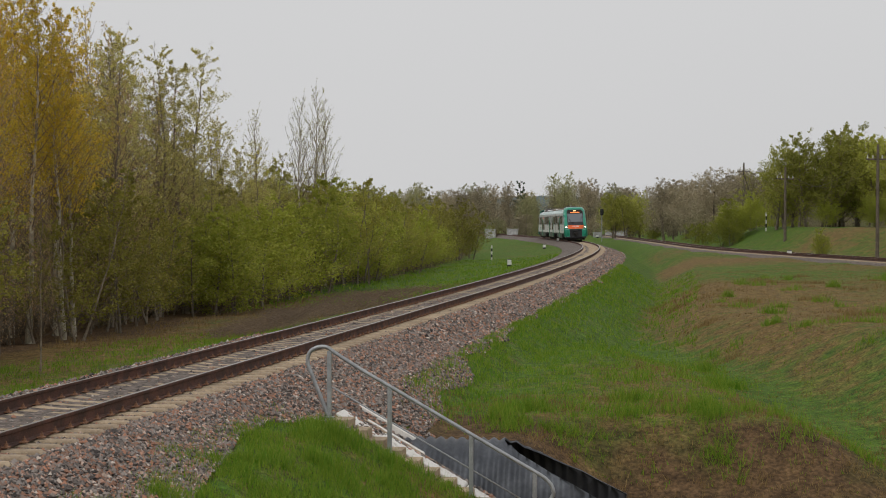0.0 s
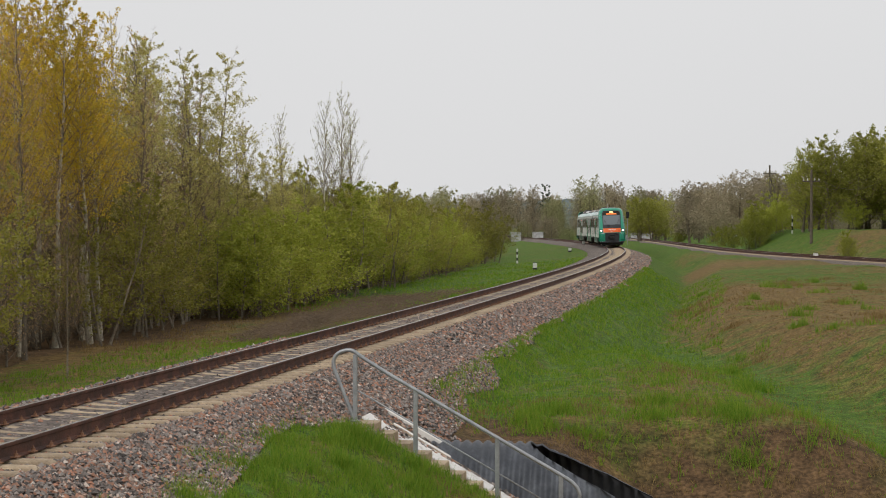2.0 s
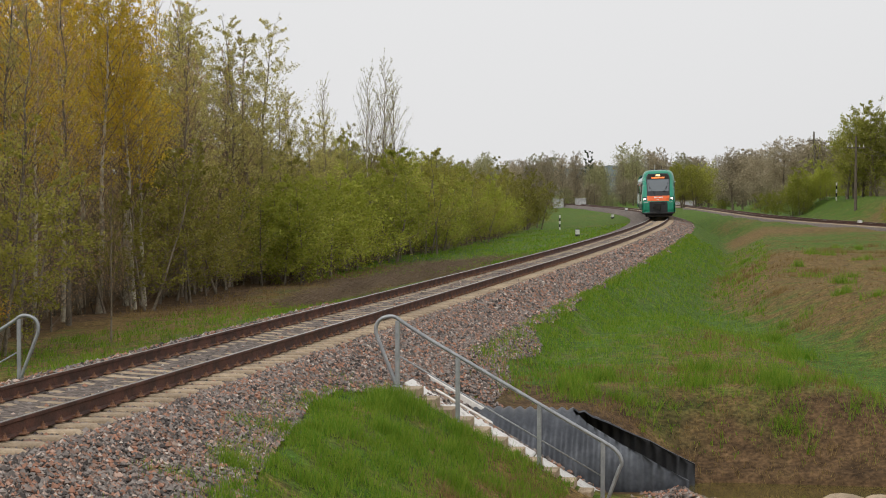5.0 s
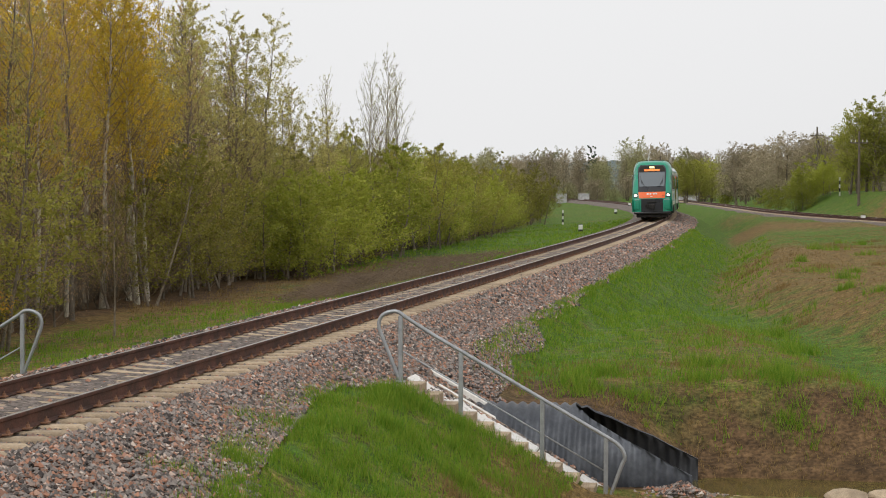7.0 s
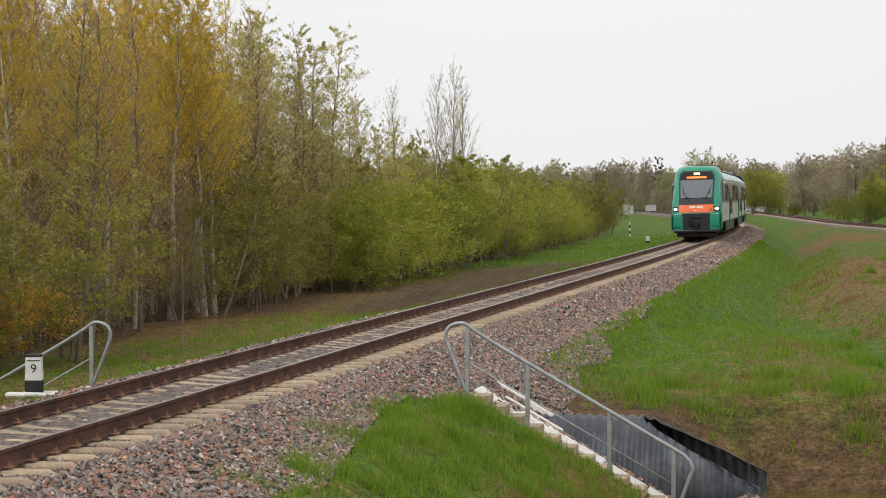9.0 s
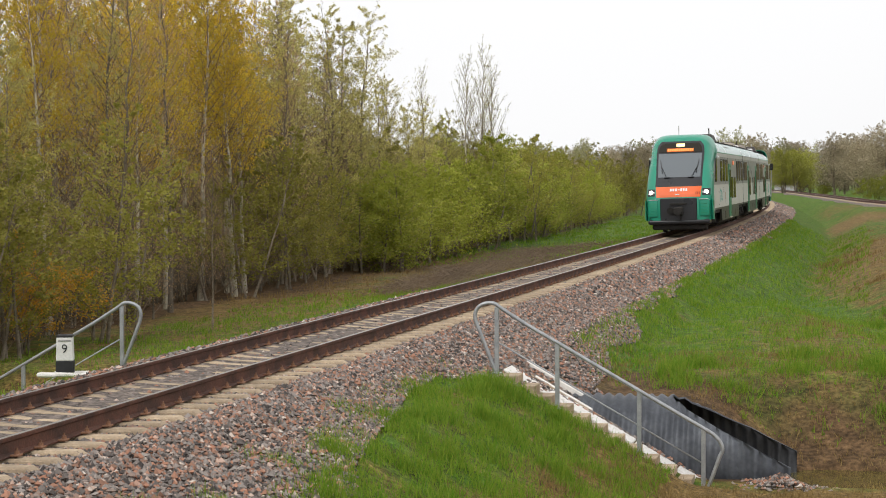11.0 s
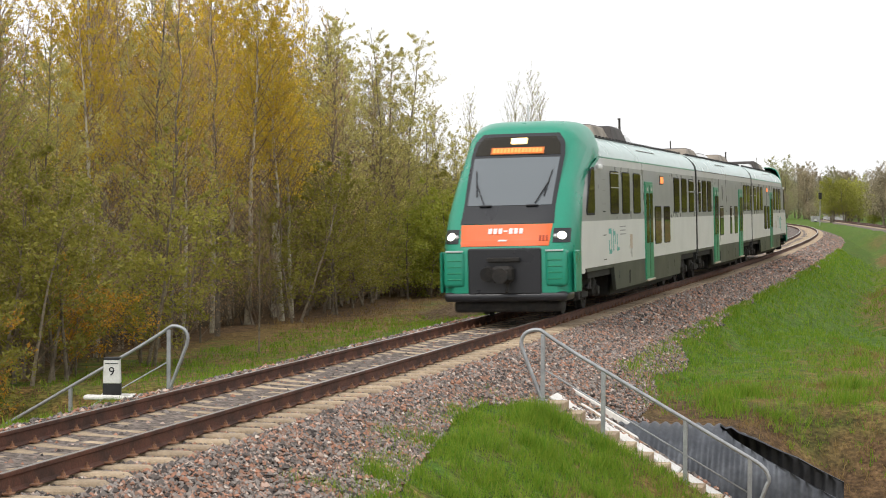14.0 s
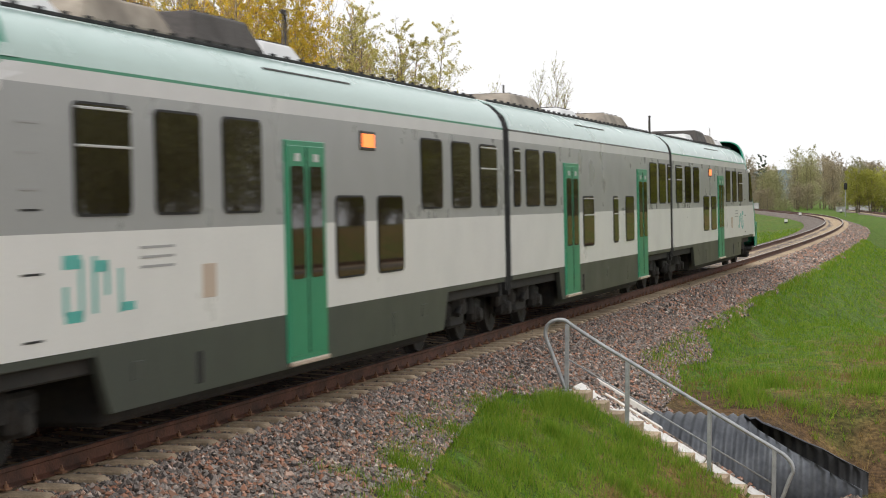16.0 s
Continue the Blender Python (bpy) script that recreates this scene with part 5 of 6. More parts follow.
def end_car():
    car = thing("railcar", "modern diesel railcar, white and grey with a green cab", "train")
    a = along_car
    part("cab_shell", cab_shell(), GREEN, car, "rounded green cab shell", smooth_angle=50)
    car_walls(END_LENGTH, True, car)
    # the cab's face
    surround = part("windscreen_surround", face_patch(*wide([(2.06, 1.0), (2.4, 0.98), (3.5, 1.02), (3.8, 0.99), (4.0, 0.84)]), 2.06, 4.0, 0.010, 24, 18), BLACK, car, "black glossy windscreen surround")
    part("windscreen", face_patch(*wide([(2.44, 0.90), (3.46, 0.93)]), 2.44, 3.46, 0.018, 14, 16), SCREEN, surround, "large sloping windscreen")
    part("display_glass", face_patch(*wide([(3.52, 0.93), (3.75, 0.90), (3.92, 0.78)]), 3.52, 3.92, 0.018, 8, 14), PANE, surround, "dark glass before the display")
    part("orange_panel", face_patch(*wide([(1.6, 0.93), (2.04, 0.97)]), 1.60, 2.045, 0.014, 8, 18), ORANGE, car, "orange panel across the cab front")

    def set_on(x, z, off):
        """A pose on the face: y points out, z up along it."""
        p, way = on_cab(x, z, off)
        turn = Matrix.Identity(3)
        up = (Vector((0, 0, 1)) - way * way.z).normalized()
        side = way.cross(up)
        turn.col[0], turn.col[1], turn.col[2] = side, way, up
        return Matrix.Translation(p) @ turn.to_4x4()

    # destination display, its unreadable writing as bars, and the lamp above
    led = part("display", boxed((1.16, 0.02, 0.19), (0, 0, 0), 0.004), LED_BACK, surround, "orange destination display", m=set_on(0.0, 3.61, 0.02))
    jig = random.Random(8)
    for i in range(14):
        part("letter_bar", boxed((0.055, 0.012, 0.11 + 0.02 * jig.random()), (0, 0, 0)), LED, led, m=pose(-0.507 + 0.078 * i, 0.012, 0))
    part("top_lamp", boxed((0.36, 0.05, 0.17), (0, 0, 0), 0.02, segments=2), TOP_LAMP, surround, "lit headlight at the top of the cab", m=set_on(0.0, 3.82, 0.02))
    # wipers
    for s in (-1, 1):
        bm = bmesh.new()
        rod(bm, on_cab(s * 0.55, 2.46, 0.05)[0], on_cab(s * 0.78, 2.92, 0.05)[0], 0.014, 0.012, 6)
        rod(bm, on_cab(s * 0.72, 2.62, 0.045)[0], on_cab(s * 0.82, 3.16, 0.045)[0], 0.016, 0.012, 6)
        part("wiper", bm, BLACK, surround, "black windscreen wiper")
        part("wiper_base", boxed((0.26, 0.05, 0.04), (0, 0, 0), 0.01), BLACK, surround, m=set_on(s * 0.5, 2.42, 0.03))
    # the unit's number as plain bars
    for i in range(7):
        part("number_bar", boxed((0.075, 0.014, 0.13 if i != 3 else 0.035), (0, 0, 0)), WHITE, car, m=set_on(0.33 - 0.11 * i, 1.90, 0.02))
    part("emblem_bar", boxed((0.18, 0.014, 0.035), (0, 0, 0)), WHITE, car, m=set_on(0.05, 1.71, 0.02))
    for i in range(3):
        part("intake_slot", boxed((0.04, 0.014, 0.13), (0, 0, 0), 0.004), painted("orange_grille", (0.4, 0.05, 0.01), 0.6), car, m=set_on(-0.74 - 0.07 * i, 1.75, 0.02))
    for s in (-1, 1):
        # headlight in a dark wrap-round housing
        edges = (lambda z: 1.0, lambda z: 1.32) if s > 0 else (lambda z: -1.32, lambda z: -1.0)
        h = part("headlight_housing", face_patch(*edges, 1.66, 1.95, 0.016, 6, 10), BLACK, car, "dark headlight housing")
        bm = bmesh.new()
        bmesh.ops.create_uvsphere(bm, u_segments=16, v_segments=10, radius=1.0)
        bmesh.ops.transform(bm, matrix=Matrix.Diagonal((0.10, 0.035, 0.085, 1)), verts=bm.verts)
        part("headlight", bm, LAMP, h, "lit white headlight", m=set_on(s * 1.17, 1.80, 0.02), smooth_angle=60)
        bm = bmesh.new()
        bmesh.ops.create_uvsphere(bm, u_segments=14, v_segments=8, radius=0.055)
        part("marker_lamp", bm, ALU, h, m=set_on(s * 1.05, 1.79, 0.0), smooth_angle=60)
        # green bumper pods with louvres
        pod = part("bumper_pod", boxed((0.46, 0.62, 0.78), (s * 1.08, a(0.26), 1.14), 0.09, segments=3), GREEN, car, "green bumper pod", smooth_angle=40)
        part("pod_trim", boxed((0.38, 0.03, 0.035), (s * 1.06, a(-0.06), 1.50), 0.008), ALU, pod)
        for i in range(4):
            part("louvre", boxed((0.3, 0.02, 0.022), (s * 1.06, a(-0.056), 0.92 + 0.13 * i), 0.006), DOOR_GREEN, pod)
        part("flank", boxed((0.05, 0.7, 0.86), (s * 1.425, a(0.6), 1.06), 0.02), GREEN, car)
        # camera pod and cab side window
        w = part("cab_window", rounded(1.05, 1.05, 0.02, 0.12), RUBBER, car, m=pose(s * (HALF + 0.004), a(2.2), 2.73))
        for v in w.data.vertices:
            if v.co.y > 0.3 and v.co.z > -0.2:
                v.co.y -= 0.62 * (v.co.z + 0.5)
        pane = part("cab_pane", rounded(0.95, 0.95, 0.02, 0.1), PANE, w, m=pose(s * 0.006, 0, 0))
        for v in pane.data.vertices:
            if v.co.y > 0.25 and v.co.z > -0.2:
                v.co.y -= 0.62 * (v.co.z + 0.45)
        part("camera_pod", boxed((0.1, 0.22, 0.12), (s * (HALF + 0.05), a(3.25), 3.27), 0.04, segments=2), WHITE, car)
    # no hollow is cut: a black panel imitates the recess's shade
    part("coupler_recess", boxed((1.56, 0.06, 0.96), (0, a(-0.01), 1.08), 0.03), BLACK, car, "dark coupler recess")
    bm = bmesh.new()
    box(bm, (0.42, 0.5, 0.34), (0, a(-0.12), 1.02), 0.06)
    rod(bm, (0, a(0.1), 1.0), (0, a(-0.5), 1.0), 0.13, 0.16, 16)
    rod(bm, (0.34, a(0.1), 1.06), (0.34, a(-0.2), 1.02), 0.15, 0.15, 16)
    rod(bm, (-0.1, a(-0.2), 0.86), (-0.1, a(-0.28), 0.66), 0.03, 0.03, 8)
    box(bm, (0.7, 0.1, 0.1), (0, a(-0.12), 1.32), 0.02)
    part("coupler", bm, DARK, car, "black automatic coupler")
    bm = boxed((2.62, 0.9, 0.2), (0, a(0.42), 0.55), 0.08, segments=3)
    part("front_skirt", bm, BLACK, car, smooth_angle=40)
    part("plough", boxed((2.3, 0.5, 0.24), (0, a(0.45), 0.34), 0.07, segments=2), DARK, car)
    for s in (-1, 1):
        part("cab_step_panel", boxed((0.07, 0.5, 0.12), (s * 1.41, a(1.15), 1.03), 0.01), WHITE, car)
    # side: windows and door
    for b0, b1, hopper in ((4.85, 6.0, True), (6.6, 7.7, False), (8.35, 9.45, False), (15.95, 17.05, False), (17.65, 18.75, False), (19.38, 20.48, True)):
        window(car, a((b0 + b1) / 2), b1 - b0, 2.24, 3.19, hopper)
    for b0, b1 in ((12.05, 13.2), (13.8, 14.95)):
        window(car, a((b0 + b1) / 2), b1 - b0, 1.42, 2.38)
    door(car, a(10.9), 1.32)
    for s in (-1, 1):
        board = part("side_display", boxed((0.03, 0.62, 0.25), (s * HALF, a(13.4), 3.1), 0.01), BLACK, car, "orange side display")
        part("display_face", boxed((0.012, 0.52, 0.17), (s * (HALF + 0.014), a(13.4), 3.1)), LED, board)
        # emblem in teal, small print and hatches
        logo = part("emblem_block", boxed((0.008, 0.34, 0.12), (s * HALF, a(4.75), 1.83)), TEAL, car, "teal printed emblem")
        for yy, zz, hh, ww in ((4.93, 1.6, 0.5, 0.07), (4.62, 1.5, 0.25, 0.08), (4.78, 1.36, 0.1, 0.34), (5.2, 1.62, 0.5, 0.08), (5.36, 1.78, 0.1, 0.25), (5.46, 1.66, 0.28, 0.07), (5.75, 1.55, 0.4, 0.07), (5.9, 1.4, 0.08, 0.3)):
            part("emblem_bar", boxed((0.008, ww, hh), (s * HALF, a(yy), zz)), TEAL, logo)
        for k in range(3):
            part("print_line", boxed((0.008, 0.8, 0.025), (s * HALF, a(6.6), 1.92 - 0.09 * k)), PRINT, car)
        part("notice_plate", boxed((0.01, 0.36, 0.34), (s * HALF, a(7.9), 1.55), 0.004), SAND, car)
        for zz in (1.2, 1.75, 2.28, 2.45, 2.75, 3.0):
            part("step_slot", boxed((0.01, 0.36, 0.02), (s * HALF, a(4.0), zz)), RUBBER if zz < 2.4 else PRINT, car)
    bogie(car, a(3.1))
    bogie(car, a(19.0))
    skirt(car, a(5.2), a(17.3))
    wall_above_bogie(car, a(1.6), a(5.2))
    wall_above_bogie(car, a(17.3), a(21.0))
    roof_kit(car, ((a(5.1), 2.2, 1.5, 0.22, STRIPE), (a(7.6), 2.4, 1.6, 0.30, KIT), (a(10.2), 2.3, 1.7, 0.36, KIT_DARK), (a(12.3), 1.5, 1.5, 0.22, STRIPE)))
    edge_rail(car, a(4.4), a(20.9))
    bm = bmesh.new()
    rod(bm, (0.3, a(4.2), 4.1), (0.3, a(4.2), 4.75), 0.03, 0.02, 8)
    rod(bm, (0.3, a(4.2), 4.72), (0.3, a(4.4), 4.78), 0.012, 0.01, 6)
    part("aerial", bm, STRIPE, car)
    bm = bmesh.new()
    rod(bm, (-0.3, a(13.6), 4.1), (-0.3, a(13.6), 4.8), 0.04, 0.03, 8)
    box(bm, (0.06, 0.16, 0.05), (-0.3, a(13.55), 4.8), 0.01)
    part("exhaust_mast", bm, KIT_DARK, car)
    return car


def middle_car():
    car = thing("middle_railcar", "white and grey middle car of the train with green doors", "train")
    car_walls(MID_LENGTH, False, car)
    top = MID_LENGTH / 2 + 0.2
    a = lambda b: top - 1.046 * b
    for b0, b1, hopper in ((0.42, 0.9, True), (1.33, 2.4, False), (2.75, 3.8, False), (14.45, 15.5, False), (15.85, 16.9, False), (17.25, 17.6, True)):
        window(car, a((b0 + b1) / 2), b1 - b0, 2.24, 3.19, hopper)
    for b0, b1, hopper in ((6.3, 7.4, True), (9.6, 10.15, True), (11.1, 12.15, False)):
        window(car, a((b0 + b1) / 2), b1 - b0, 1.42, 2.38, hopper)
    door(car, a(5.15), 1.32)
    door(car, a(13.3), 1.32)
    bogie(car, a(2.15))
    bogie(car, a(15.75))
    skirt(car, a(3.95), a(14.0))
    wall_above_bogie(car, a(0.25), a(3.95))
    wall_above_bogie(car, a(14.0), a(17.6))
    roof_kit(car, ((a(4.4), 3.0, 1.6, 0.24, KIT), (a(8.6), 2.2, 1.5, 0.18, STRIPE), (a(13.6), 3.4, 1.7, 0.26, KIT)))
    edge_rail(car, a(0.4), a(17.5))
    bm = bmesh.new()
    rod(bm, (0.3, a(7.0), 4.1), (0.3, a(7.0), 4.7), 0.025, 0.02, 8)
    part("aerial", bm, KIT_DARK, car)
    # folding gangways at both ends
    for s in (1, -1):
        for k in range(5):
            bm = bmesh.new()
            w, h0, h1 = 1.425 - 0.03 * (k % 2), 0.85, 4.0 - 0.03 * (k % 2)
            arch = [(w, h0), (w, 3.5), (w - 0.07, 3.72), (w - 0.3, 3.93), (w - 0.7, h1), (-w + 0.7, h1), (-w + 0.3, 3.93), (-w + 0.07, 3.72), (-w, 3.5), (-w, h0)]
            y0 = s * (MID_LENGTH / 2 + 0.01 + 0.085 * k)
            p = [bm.verts.new((x, y0, z)) for x, z in arch]
            q = [bm.verts.new((x, y0 + s * 0.075, z)) for x, z in arch]
            bm.faces.new(p)
            bm.faces.new(q)
            for i in range(len(arch)):
                j = (i + 1) % len(arch)
                bm.faces.new((p[i], p[j], q[j], q[i]))
            part("gangway_fold", bm, RUBBER, car)
    return car


FRONT = end_car()
MIDDLE = middle_car()
for low_car in (FRONT, MIDDLE):
    for child in low_car.children:
        if not child.name.startswith("bogie"):
            child.location.z -= 0.08
REAR = copy_thing(FRONT, Matrix())
tagged(REAR, "rear railcar of the train, white and grey with a green cab", "train")
# car, metres from the train's tip to its middle, distance between bogies, whether it runs backwards
CARS = [(FRONT, END_MID, 15.9, False), (MIDDLE, END_LENGTH + 0.45 + MID_LENGTH / 2, 14.2, False), (REAR, END_LENGTH * 1.5 + MID_LENGTH + 0.9, 15.9, True)]


# ---- loose stones and grass: past counting ----
def loose_stones():
    r = np.random.RandomState(3)
    octa = np.array([(1, 0, 0), (-1, 0, 0), (0, 1, 0), (0, -1, 0), (0, 0, 1), (0, 0, -1)], float)
    tri = np.array([(0, 2, 4), (2, 1, 4), (1, 3, 4), (3, 0, 4), (2, 0, 5), (1, 2, 5), (3, 1, 5), (0, 3, 5)])
    centres, sizes, lines = [], [], {}

    def scatter(count, y0, y1, d_of, small, large, power=1.0):
        for _ in range(count):
            y = y0 + (y1 - y0) * r.rand() ** power
            left, right = ballast_edges(y)
            d = d_of(left, right)
            p = beside(y, d)
            if abs((y - 14) / 0.53 - round((y - 14) / 0.53)) < 0.27 and abs(d) < 1.3:
                continue
            key = round(y * 5)
            if key not in lines:
                lines[key] = bed_line(key / 5)
            z = profile(lines[key], d)
            if d > right or d < -left:
                z = ground_z(p.x, p.y)
            z += r.uniform(0.0, 0.035) if abs(d) > 1.4 else r.uniform(-0.025, 0.005)
            centres.append((p.x, p.y, z))
            sizes.append(small + (large - small) * r.rand() ** 1.5)

    scatter(72000, 14, 46, lambda a, b: 0.9 + (b + 0.12 - 0.9) * r.rand(), 0.018, 0.044, 1.15)
    scatter(14000, 46, 80, lambda a, b: 1.0 + (b + 0.1 - 1.0) * r.rand(), 0.03, 0.06)
    scatter(11000, 80, 190, lambda a, b: 1.3 + (b + 0.1 - 1.3) * r.rand(), 0.05, 0.09)
    scatter(5000, 18, 45, lambda a, b: -1.4 - (a + 0.2 - 1.4) * r.rand(), 0.025, 0.05)
    scatter(9000, 18, 70, lambda a, b: -1.3 + 2.6 * r.rand(), 0.02, 0.042)
    # the drain between stairs and culvert
    for _ in range(3500):
        e, q = r.uniform(0.0, 4.4), r.uniform(1.05, 1.5)
        if e < 1.2:
            q = r.uniform(0.98, 3.2)
        p = at_stairs(e, q, 0)
        centres.append((p.x, p.y, max(ground_z(p.x, p.y), p.z - 0.03) + 0.02))
        sizes.append(r.uniform(0.02, 0.05))
    # a heap at the stairs' foot
    for _ in range(900):
        e, q = r.normal(4.25, 0.25), r.normal(0.75, 0.3)
        p = at_stairs(e, q, 0)
        centres.append((p.x, p.y, ground_z(p.x, p.y) + 0.12 * math.exp(-((e - 4.25) / 0.3) ** 2) * r.rand()))
        sizes.append(r.uniform(0.02, 0.045))
    c, s = np.array(centres), np.array(sizes)
    n = len(c)
    shapes = octa[None] * (0.8 + 0.45 * r.rand(n, 6, 1)) + r.normal(0, 0.2, (n, 6, 3))
    ang = r.rand(n) * 6.283
    rot = np.zeros((n, 3, 3))
    rot[:, 0, 0], rot[:, 0, 1], rot[:, 1, 0], rot[:, 1, 1], rot[:, 2, 2] = np.cos(ang), -np.sin(ang), np.sin(ang), np.cos(ang), 0.8
    pts = np.einsum("nij,nkj->nki", rot, shapes) * s[:, None, None] + c[:, None]
    faces = (tri[None] + 6 * np.arange(n)[:, None, None]).reshape(-1, 3)
    me = bpy.data.meshes.new("stones")
    me.from_pydata(pts.reshape(-1, 3).tolist(), [], faces.tolist())
    tagged(piece("ballast_stones", me, STONE), "loose grey and reddish crushed stones of the ballast", "ballast", kind="stuff")


loose_stones()


def grass(name, label, mat, seed, areas):
    """areas: count, a function that gives a random (x, y) or None, height range, width."""
    r = random.Random(seed)
    verts, faces = [], []
    for count, spot, h0, h1, w in areas:
        for _ in range(count):
            at = spot(r)
            if at is None:
                continue
            x, y = at
            clump = 0.5 + 0.75 * noise.noise((x * 1.6, y * 1.1, seed)) + 0.35 * noise.noise((x * 5.0, y * 3.5, seed))
            if r.random() > 0.15 + clump:
                continue
            z = ground_z(x, y) - 0.01
            for k in range(3):
                px, py = x + r.gauss(0, 0.04), y + r.gauss(0, 0.04)
                h = r.uniform(h0, h1) * (0.35 + 1.1 * clump)
                a = r.uniform(0, 6.283)
                lean = h * r.uniform(0.1, 0.7)
                b = r.uniform(0, 6.283)
                i = len(verts)
                dx, dy = math.cos(a) * w * r.uniform(0.6, 1.4), math.sin(a) * w
                verts += [(px - dx, py - dy, z), (px + dx, py + dy, z), (px + math.cos(b) * lean, py + math.sin(b) * lean, z + h)]
                faces.append((i, i + 1, i + 2))
    tagged(piece(name, shape(verts, faces), mat), label, "grass", kind="stuff")


def beside_track(y0, y1, d0, d1, power=1.0):
    def spot(r):
        y = y0 + (y1 - y0) * r.random()
        d = d0 + (d1 - d0) * (r.random() ** power if d0 > 0 else r.random())
        left, right = ballast_edges(y)
        if -left - 0.1 < d < right - 1.2 * r.random() ** 3:
            return None
        p = beside(y, d)
        e, q = stair_axes(p.x, p.y)
        if -0.05 < q < 3.0 and -0.3 < e < 4.6 or (q > 0.6 and q < 3.1 and e > 4.0):
            return None
        if 2.9 < q < 4.8 and e < 2.4 and r.random() < 0.75:
            return None
        return p.x, p.y
    return spot


def tussocks(seed, count, y0, y1, d0, d1, size):
    """Spots gathered round a few centres beside the line."""
    pick = random.Random(seed)
    centres = [(pick.uniform(y0, y1), pick.uniform(d0, d1), size * pick.uniform(0.5, 1.3)) for _ in range(count)]

    def spot(r):
        y, d, s = r.choice(centres)
        p = beside(y + r.gauss(0, s), d + r.gauss(0, s))
        e, q = stair_axes(p.x, p.y)
        return None if -0.1 < q < 3.0 and e > -0.3 else (p.x, p.y)
    return spot


grass("grass", "fresh green spring grass on the embankment", GRASS, 5, [
    (30000, beside_track(15, 30.5, 2.0, 5.6, 1.1), 0.05, 0.17, 0.006),
    (1500, beside_track(15, 29, 2.0, 4.0), 0.05, 0.10, 0.006),
    (16000, beside_track(34, 62, 2.9, 9.0, 3.0), 0.05, 0.16, 0.009),
    (2500, beside_track(34, 62, 6.0, 12.0), 0.03, 0.10, 0.009),
    (9000, beside_track(62, 135, 2.9, 8.0, 2.2), 0.08, 0.2, 0.015),
    (6000, tussocks(31, 70, 36, 110, 5.0, 24.0, 0.28), 0.12, 0.36, 0.010),
    (5000, tussocks(32, 42, 15.5, 29.5, 2.6, 6.0, 0.15), 0.12, 0.26, 0.006),
    (2400, tussocks(33, 34, 34.5, 37.5, 4.5, 13.0, 0.22), 0.12, 0.30, 0.007),
    (500, tussocks(34, 14, 16, 27, 2.0, 3.6, 0.07), 0.05, 0.12, 0.006),
    (8000, beside_track(24, 60, -9.0, -2.7), 0.06, 0.16, 0.009),
    (6000, beside_track(80, 180, -12, -2.8), 0.1, 0.2, 0.02)])
grass("dry_grass", "dry straw-coloured grass of last year", STRAW, 6, [
    (9000, beside_track(15, 31, 4.6, 9), 0.04, 0.14, 0.005),
    (6000, beside_track(33.5, 40, 3.4, 13), 0.04, 0.12, 0.007),
    (9000, beside_track(36, 62, 5.5, 16), 0.02, 0.07, 0.009),
    (9000, beside_track(60, 130, 8.0, 24), 0.03, 0.08, 0.014),
    (5000, tussocks(35, 60, 36, 110, 6.0, 24.0, 0.4), 0.10, 0.26, 0.010),
    (4000, tussocks(36, 26, 16, 29, 4.5, 7.5, 0.3), 0.08, 0.2, 0.005),
    (5000, beside_track(55, 100, -11, -4.0), 0.05, 0.16, 0.010)])


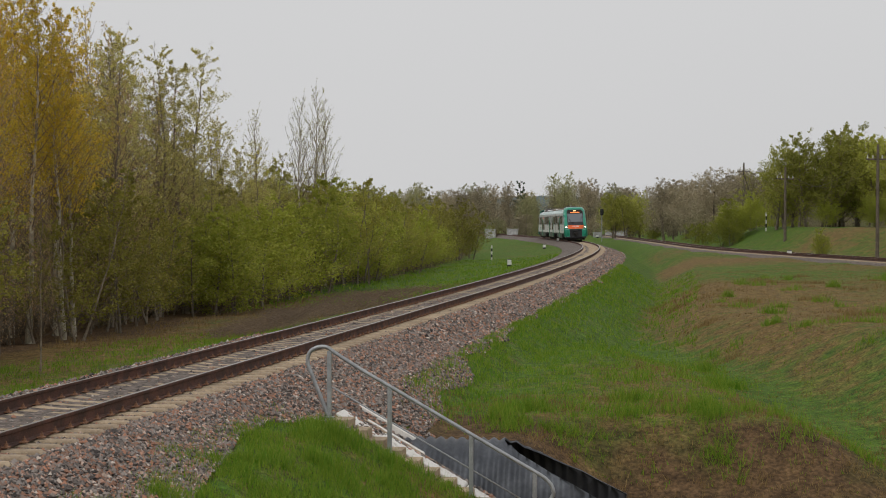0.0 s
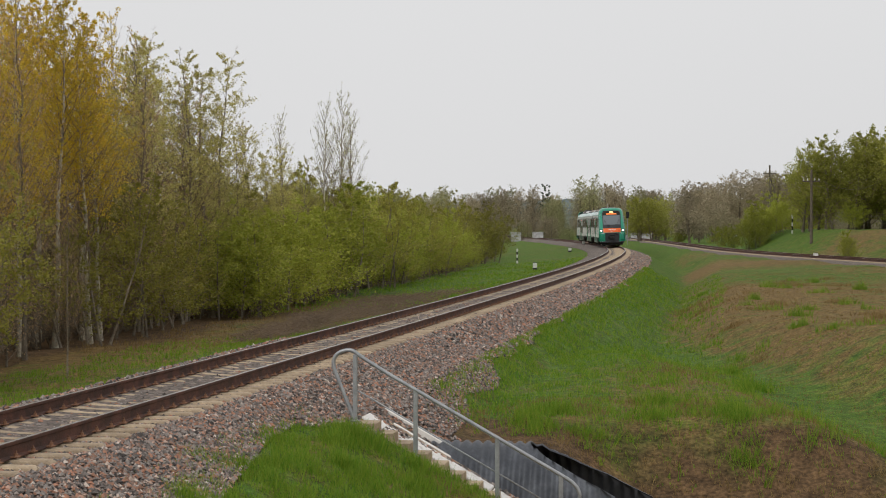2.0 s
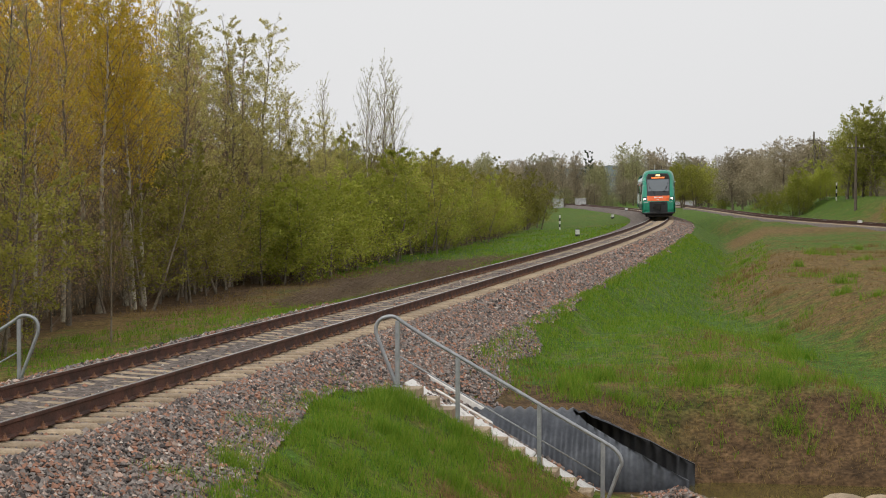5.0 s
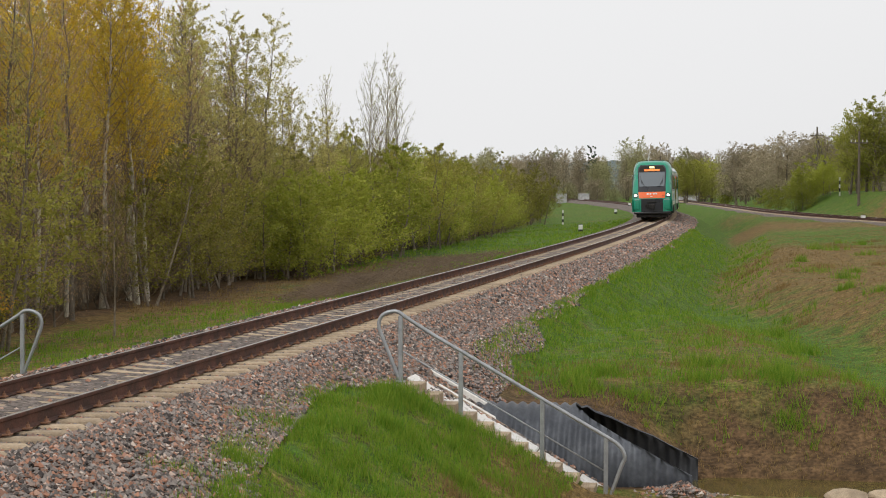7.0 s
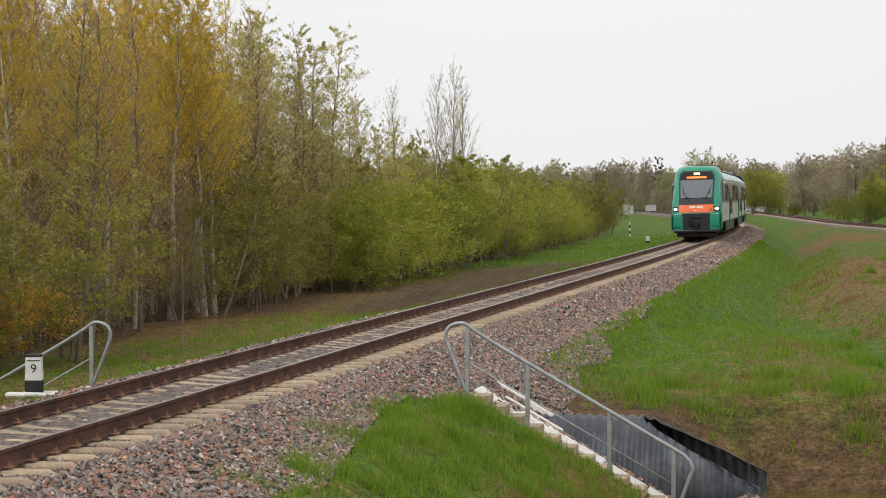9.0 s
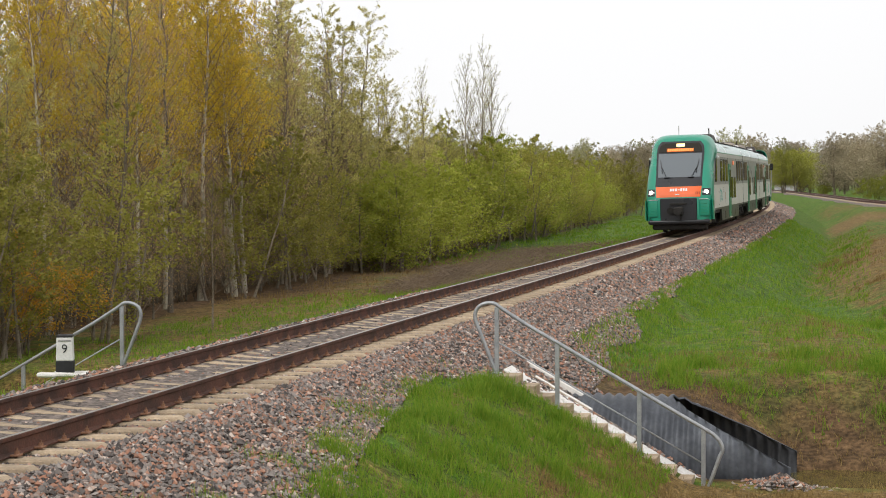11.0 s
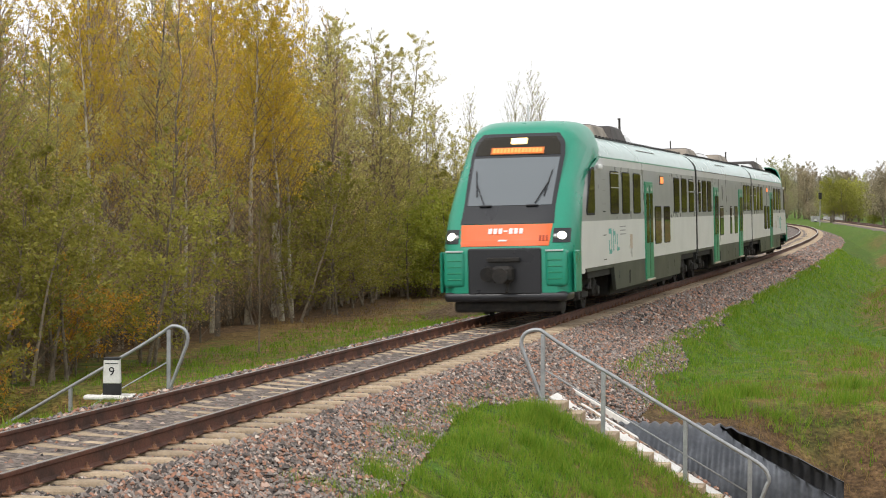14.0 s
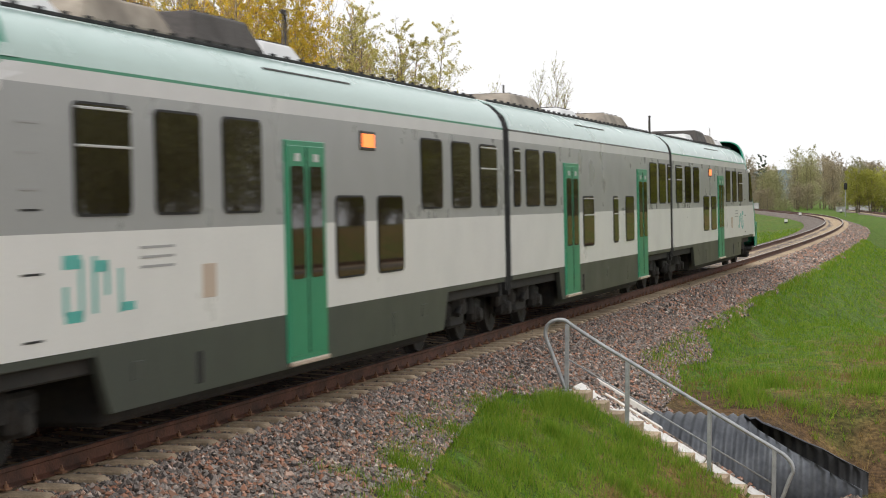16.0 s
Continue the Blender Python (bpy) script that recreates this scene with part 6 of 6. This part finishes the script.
def dead_brush():
    """Cut twigs and dead stems lying on the strip beside the wood."""
    r = random.Random(12)
    verts, faces = [], []
    for _ in range(5200):
        y = 58 + 40 * r.random()
        d = -r.uniform(4.0, 6.2) - 0.09 * (y - 50) * r.random()
        p = beside(y, d)
        heap = max(0.0, noise.noise((p.x * 0.5, p.y * 0.25, 11.0))) * 0.5
        z = ground_z(p.x, p.y) + 0.02 + heap * r.random()
        a, length, w = r.uniform(0, 6.283), r.uniform(0.25, 1.0), r.uniform(0.006, 0.016)
        rise = length * r.uniform(-0.1, 0.45)
        q = Vector((p.x + math.cos(a) * length, p.y + math.sin(a) * length, z + max(0.0, rise)))
        i = len(verts)
        verts += [(p.x, p.y, z - w), (p.x, p.y, z + w), (p.x - math.sin(a) * w, p.y + math.cos(a) * w, z), tuple(q)]
        faces += [(i, i + 1, i + 3), (i + 1, i + 2, i + 3), (i + 2, i, i + 3)]
    tagged(piece("dead_brush", shape(verts, faces), TWIG), "brown dead twigs and stems lying beside the wood", "brushwood", kind="stuff")


dead_brush()


# ---- what moves ----
TRACK_TABLE = []
_s, _p = 0.0, None
for _i in range(-1400, 3200):
    _q = beside(_i * 0.1, 0)
    if _p is not None:
        _s += (_q - _p).length
    TRACK_TABLE.append((_s, _i * 0.1))
    _p = _q


def y_at(s):
    """Where on the plan the place s metres along the line lies (s = 0 at y = 0)."""
    lo, hi = 0, len(TRACK_TABLE) - 1
    want = s + S_ZERO
    while hi - lo > 1:
        mid = (lo + hi) // 2
        if TRACK_TABLE[mid][0] < want:
            lo = mid
        else:
            hi = mid
    (a, p), (b, q) = TRACK_TABLE[lo], TRACK_TABLE[hi]
    return p + (q - p) * (want - a) / (b - a)


S_ZERO = next(s for s, y in TRACK_TABLE if y >= -1e-6)


def nose(t):
    """Metres along the line from y = 0 to the front of the train, which runs at a steady 53 km/h."""
    return 12.55 + 14.7 * (16.0 - t)


def car_pose(t, middle, wheelbase):
    a, b = (beside(y_at(nose(t) + middle + s * wheelbase / 2), 0) for s in (-1, 1))
    way = a - b
    turn = math.degrees(math.atan2(-way.x, way.y))
    c = (a + b) / 2
    return pose(c.x, c.y, c.z, 0, 0, turn) @ pose(0, 0, 0, 0, CANT, 0)


def motions():
    for car, middle, wheelbase, backwards in CARS:
        flip = pose(0, 0, 0, 0, 0, 180) if backwards else Matrix()
        walk(car, [(0.25 * i, car_pose(0.25 * i, middle, wheelbase) @ flip) for i in range(65)])
        for bogie in car.children:
            for wheelset in bogie.children:
                if wheelset.name.startswith("wheelset"):
                    home, way = wheelset.location.copy(), 1 if backwards else -1
                    walk(wheelset, [(i / 30, pose(*home, math.degrees(way * 14.7 * i / 30 / WHEEL), 0, 0)) for i in range(481)])


motions()
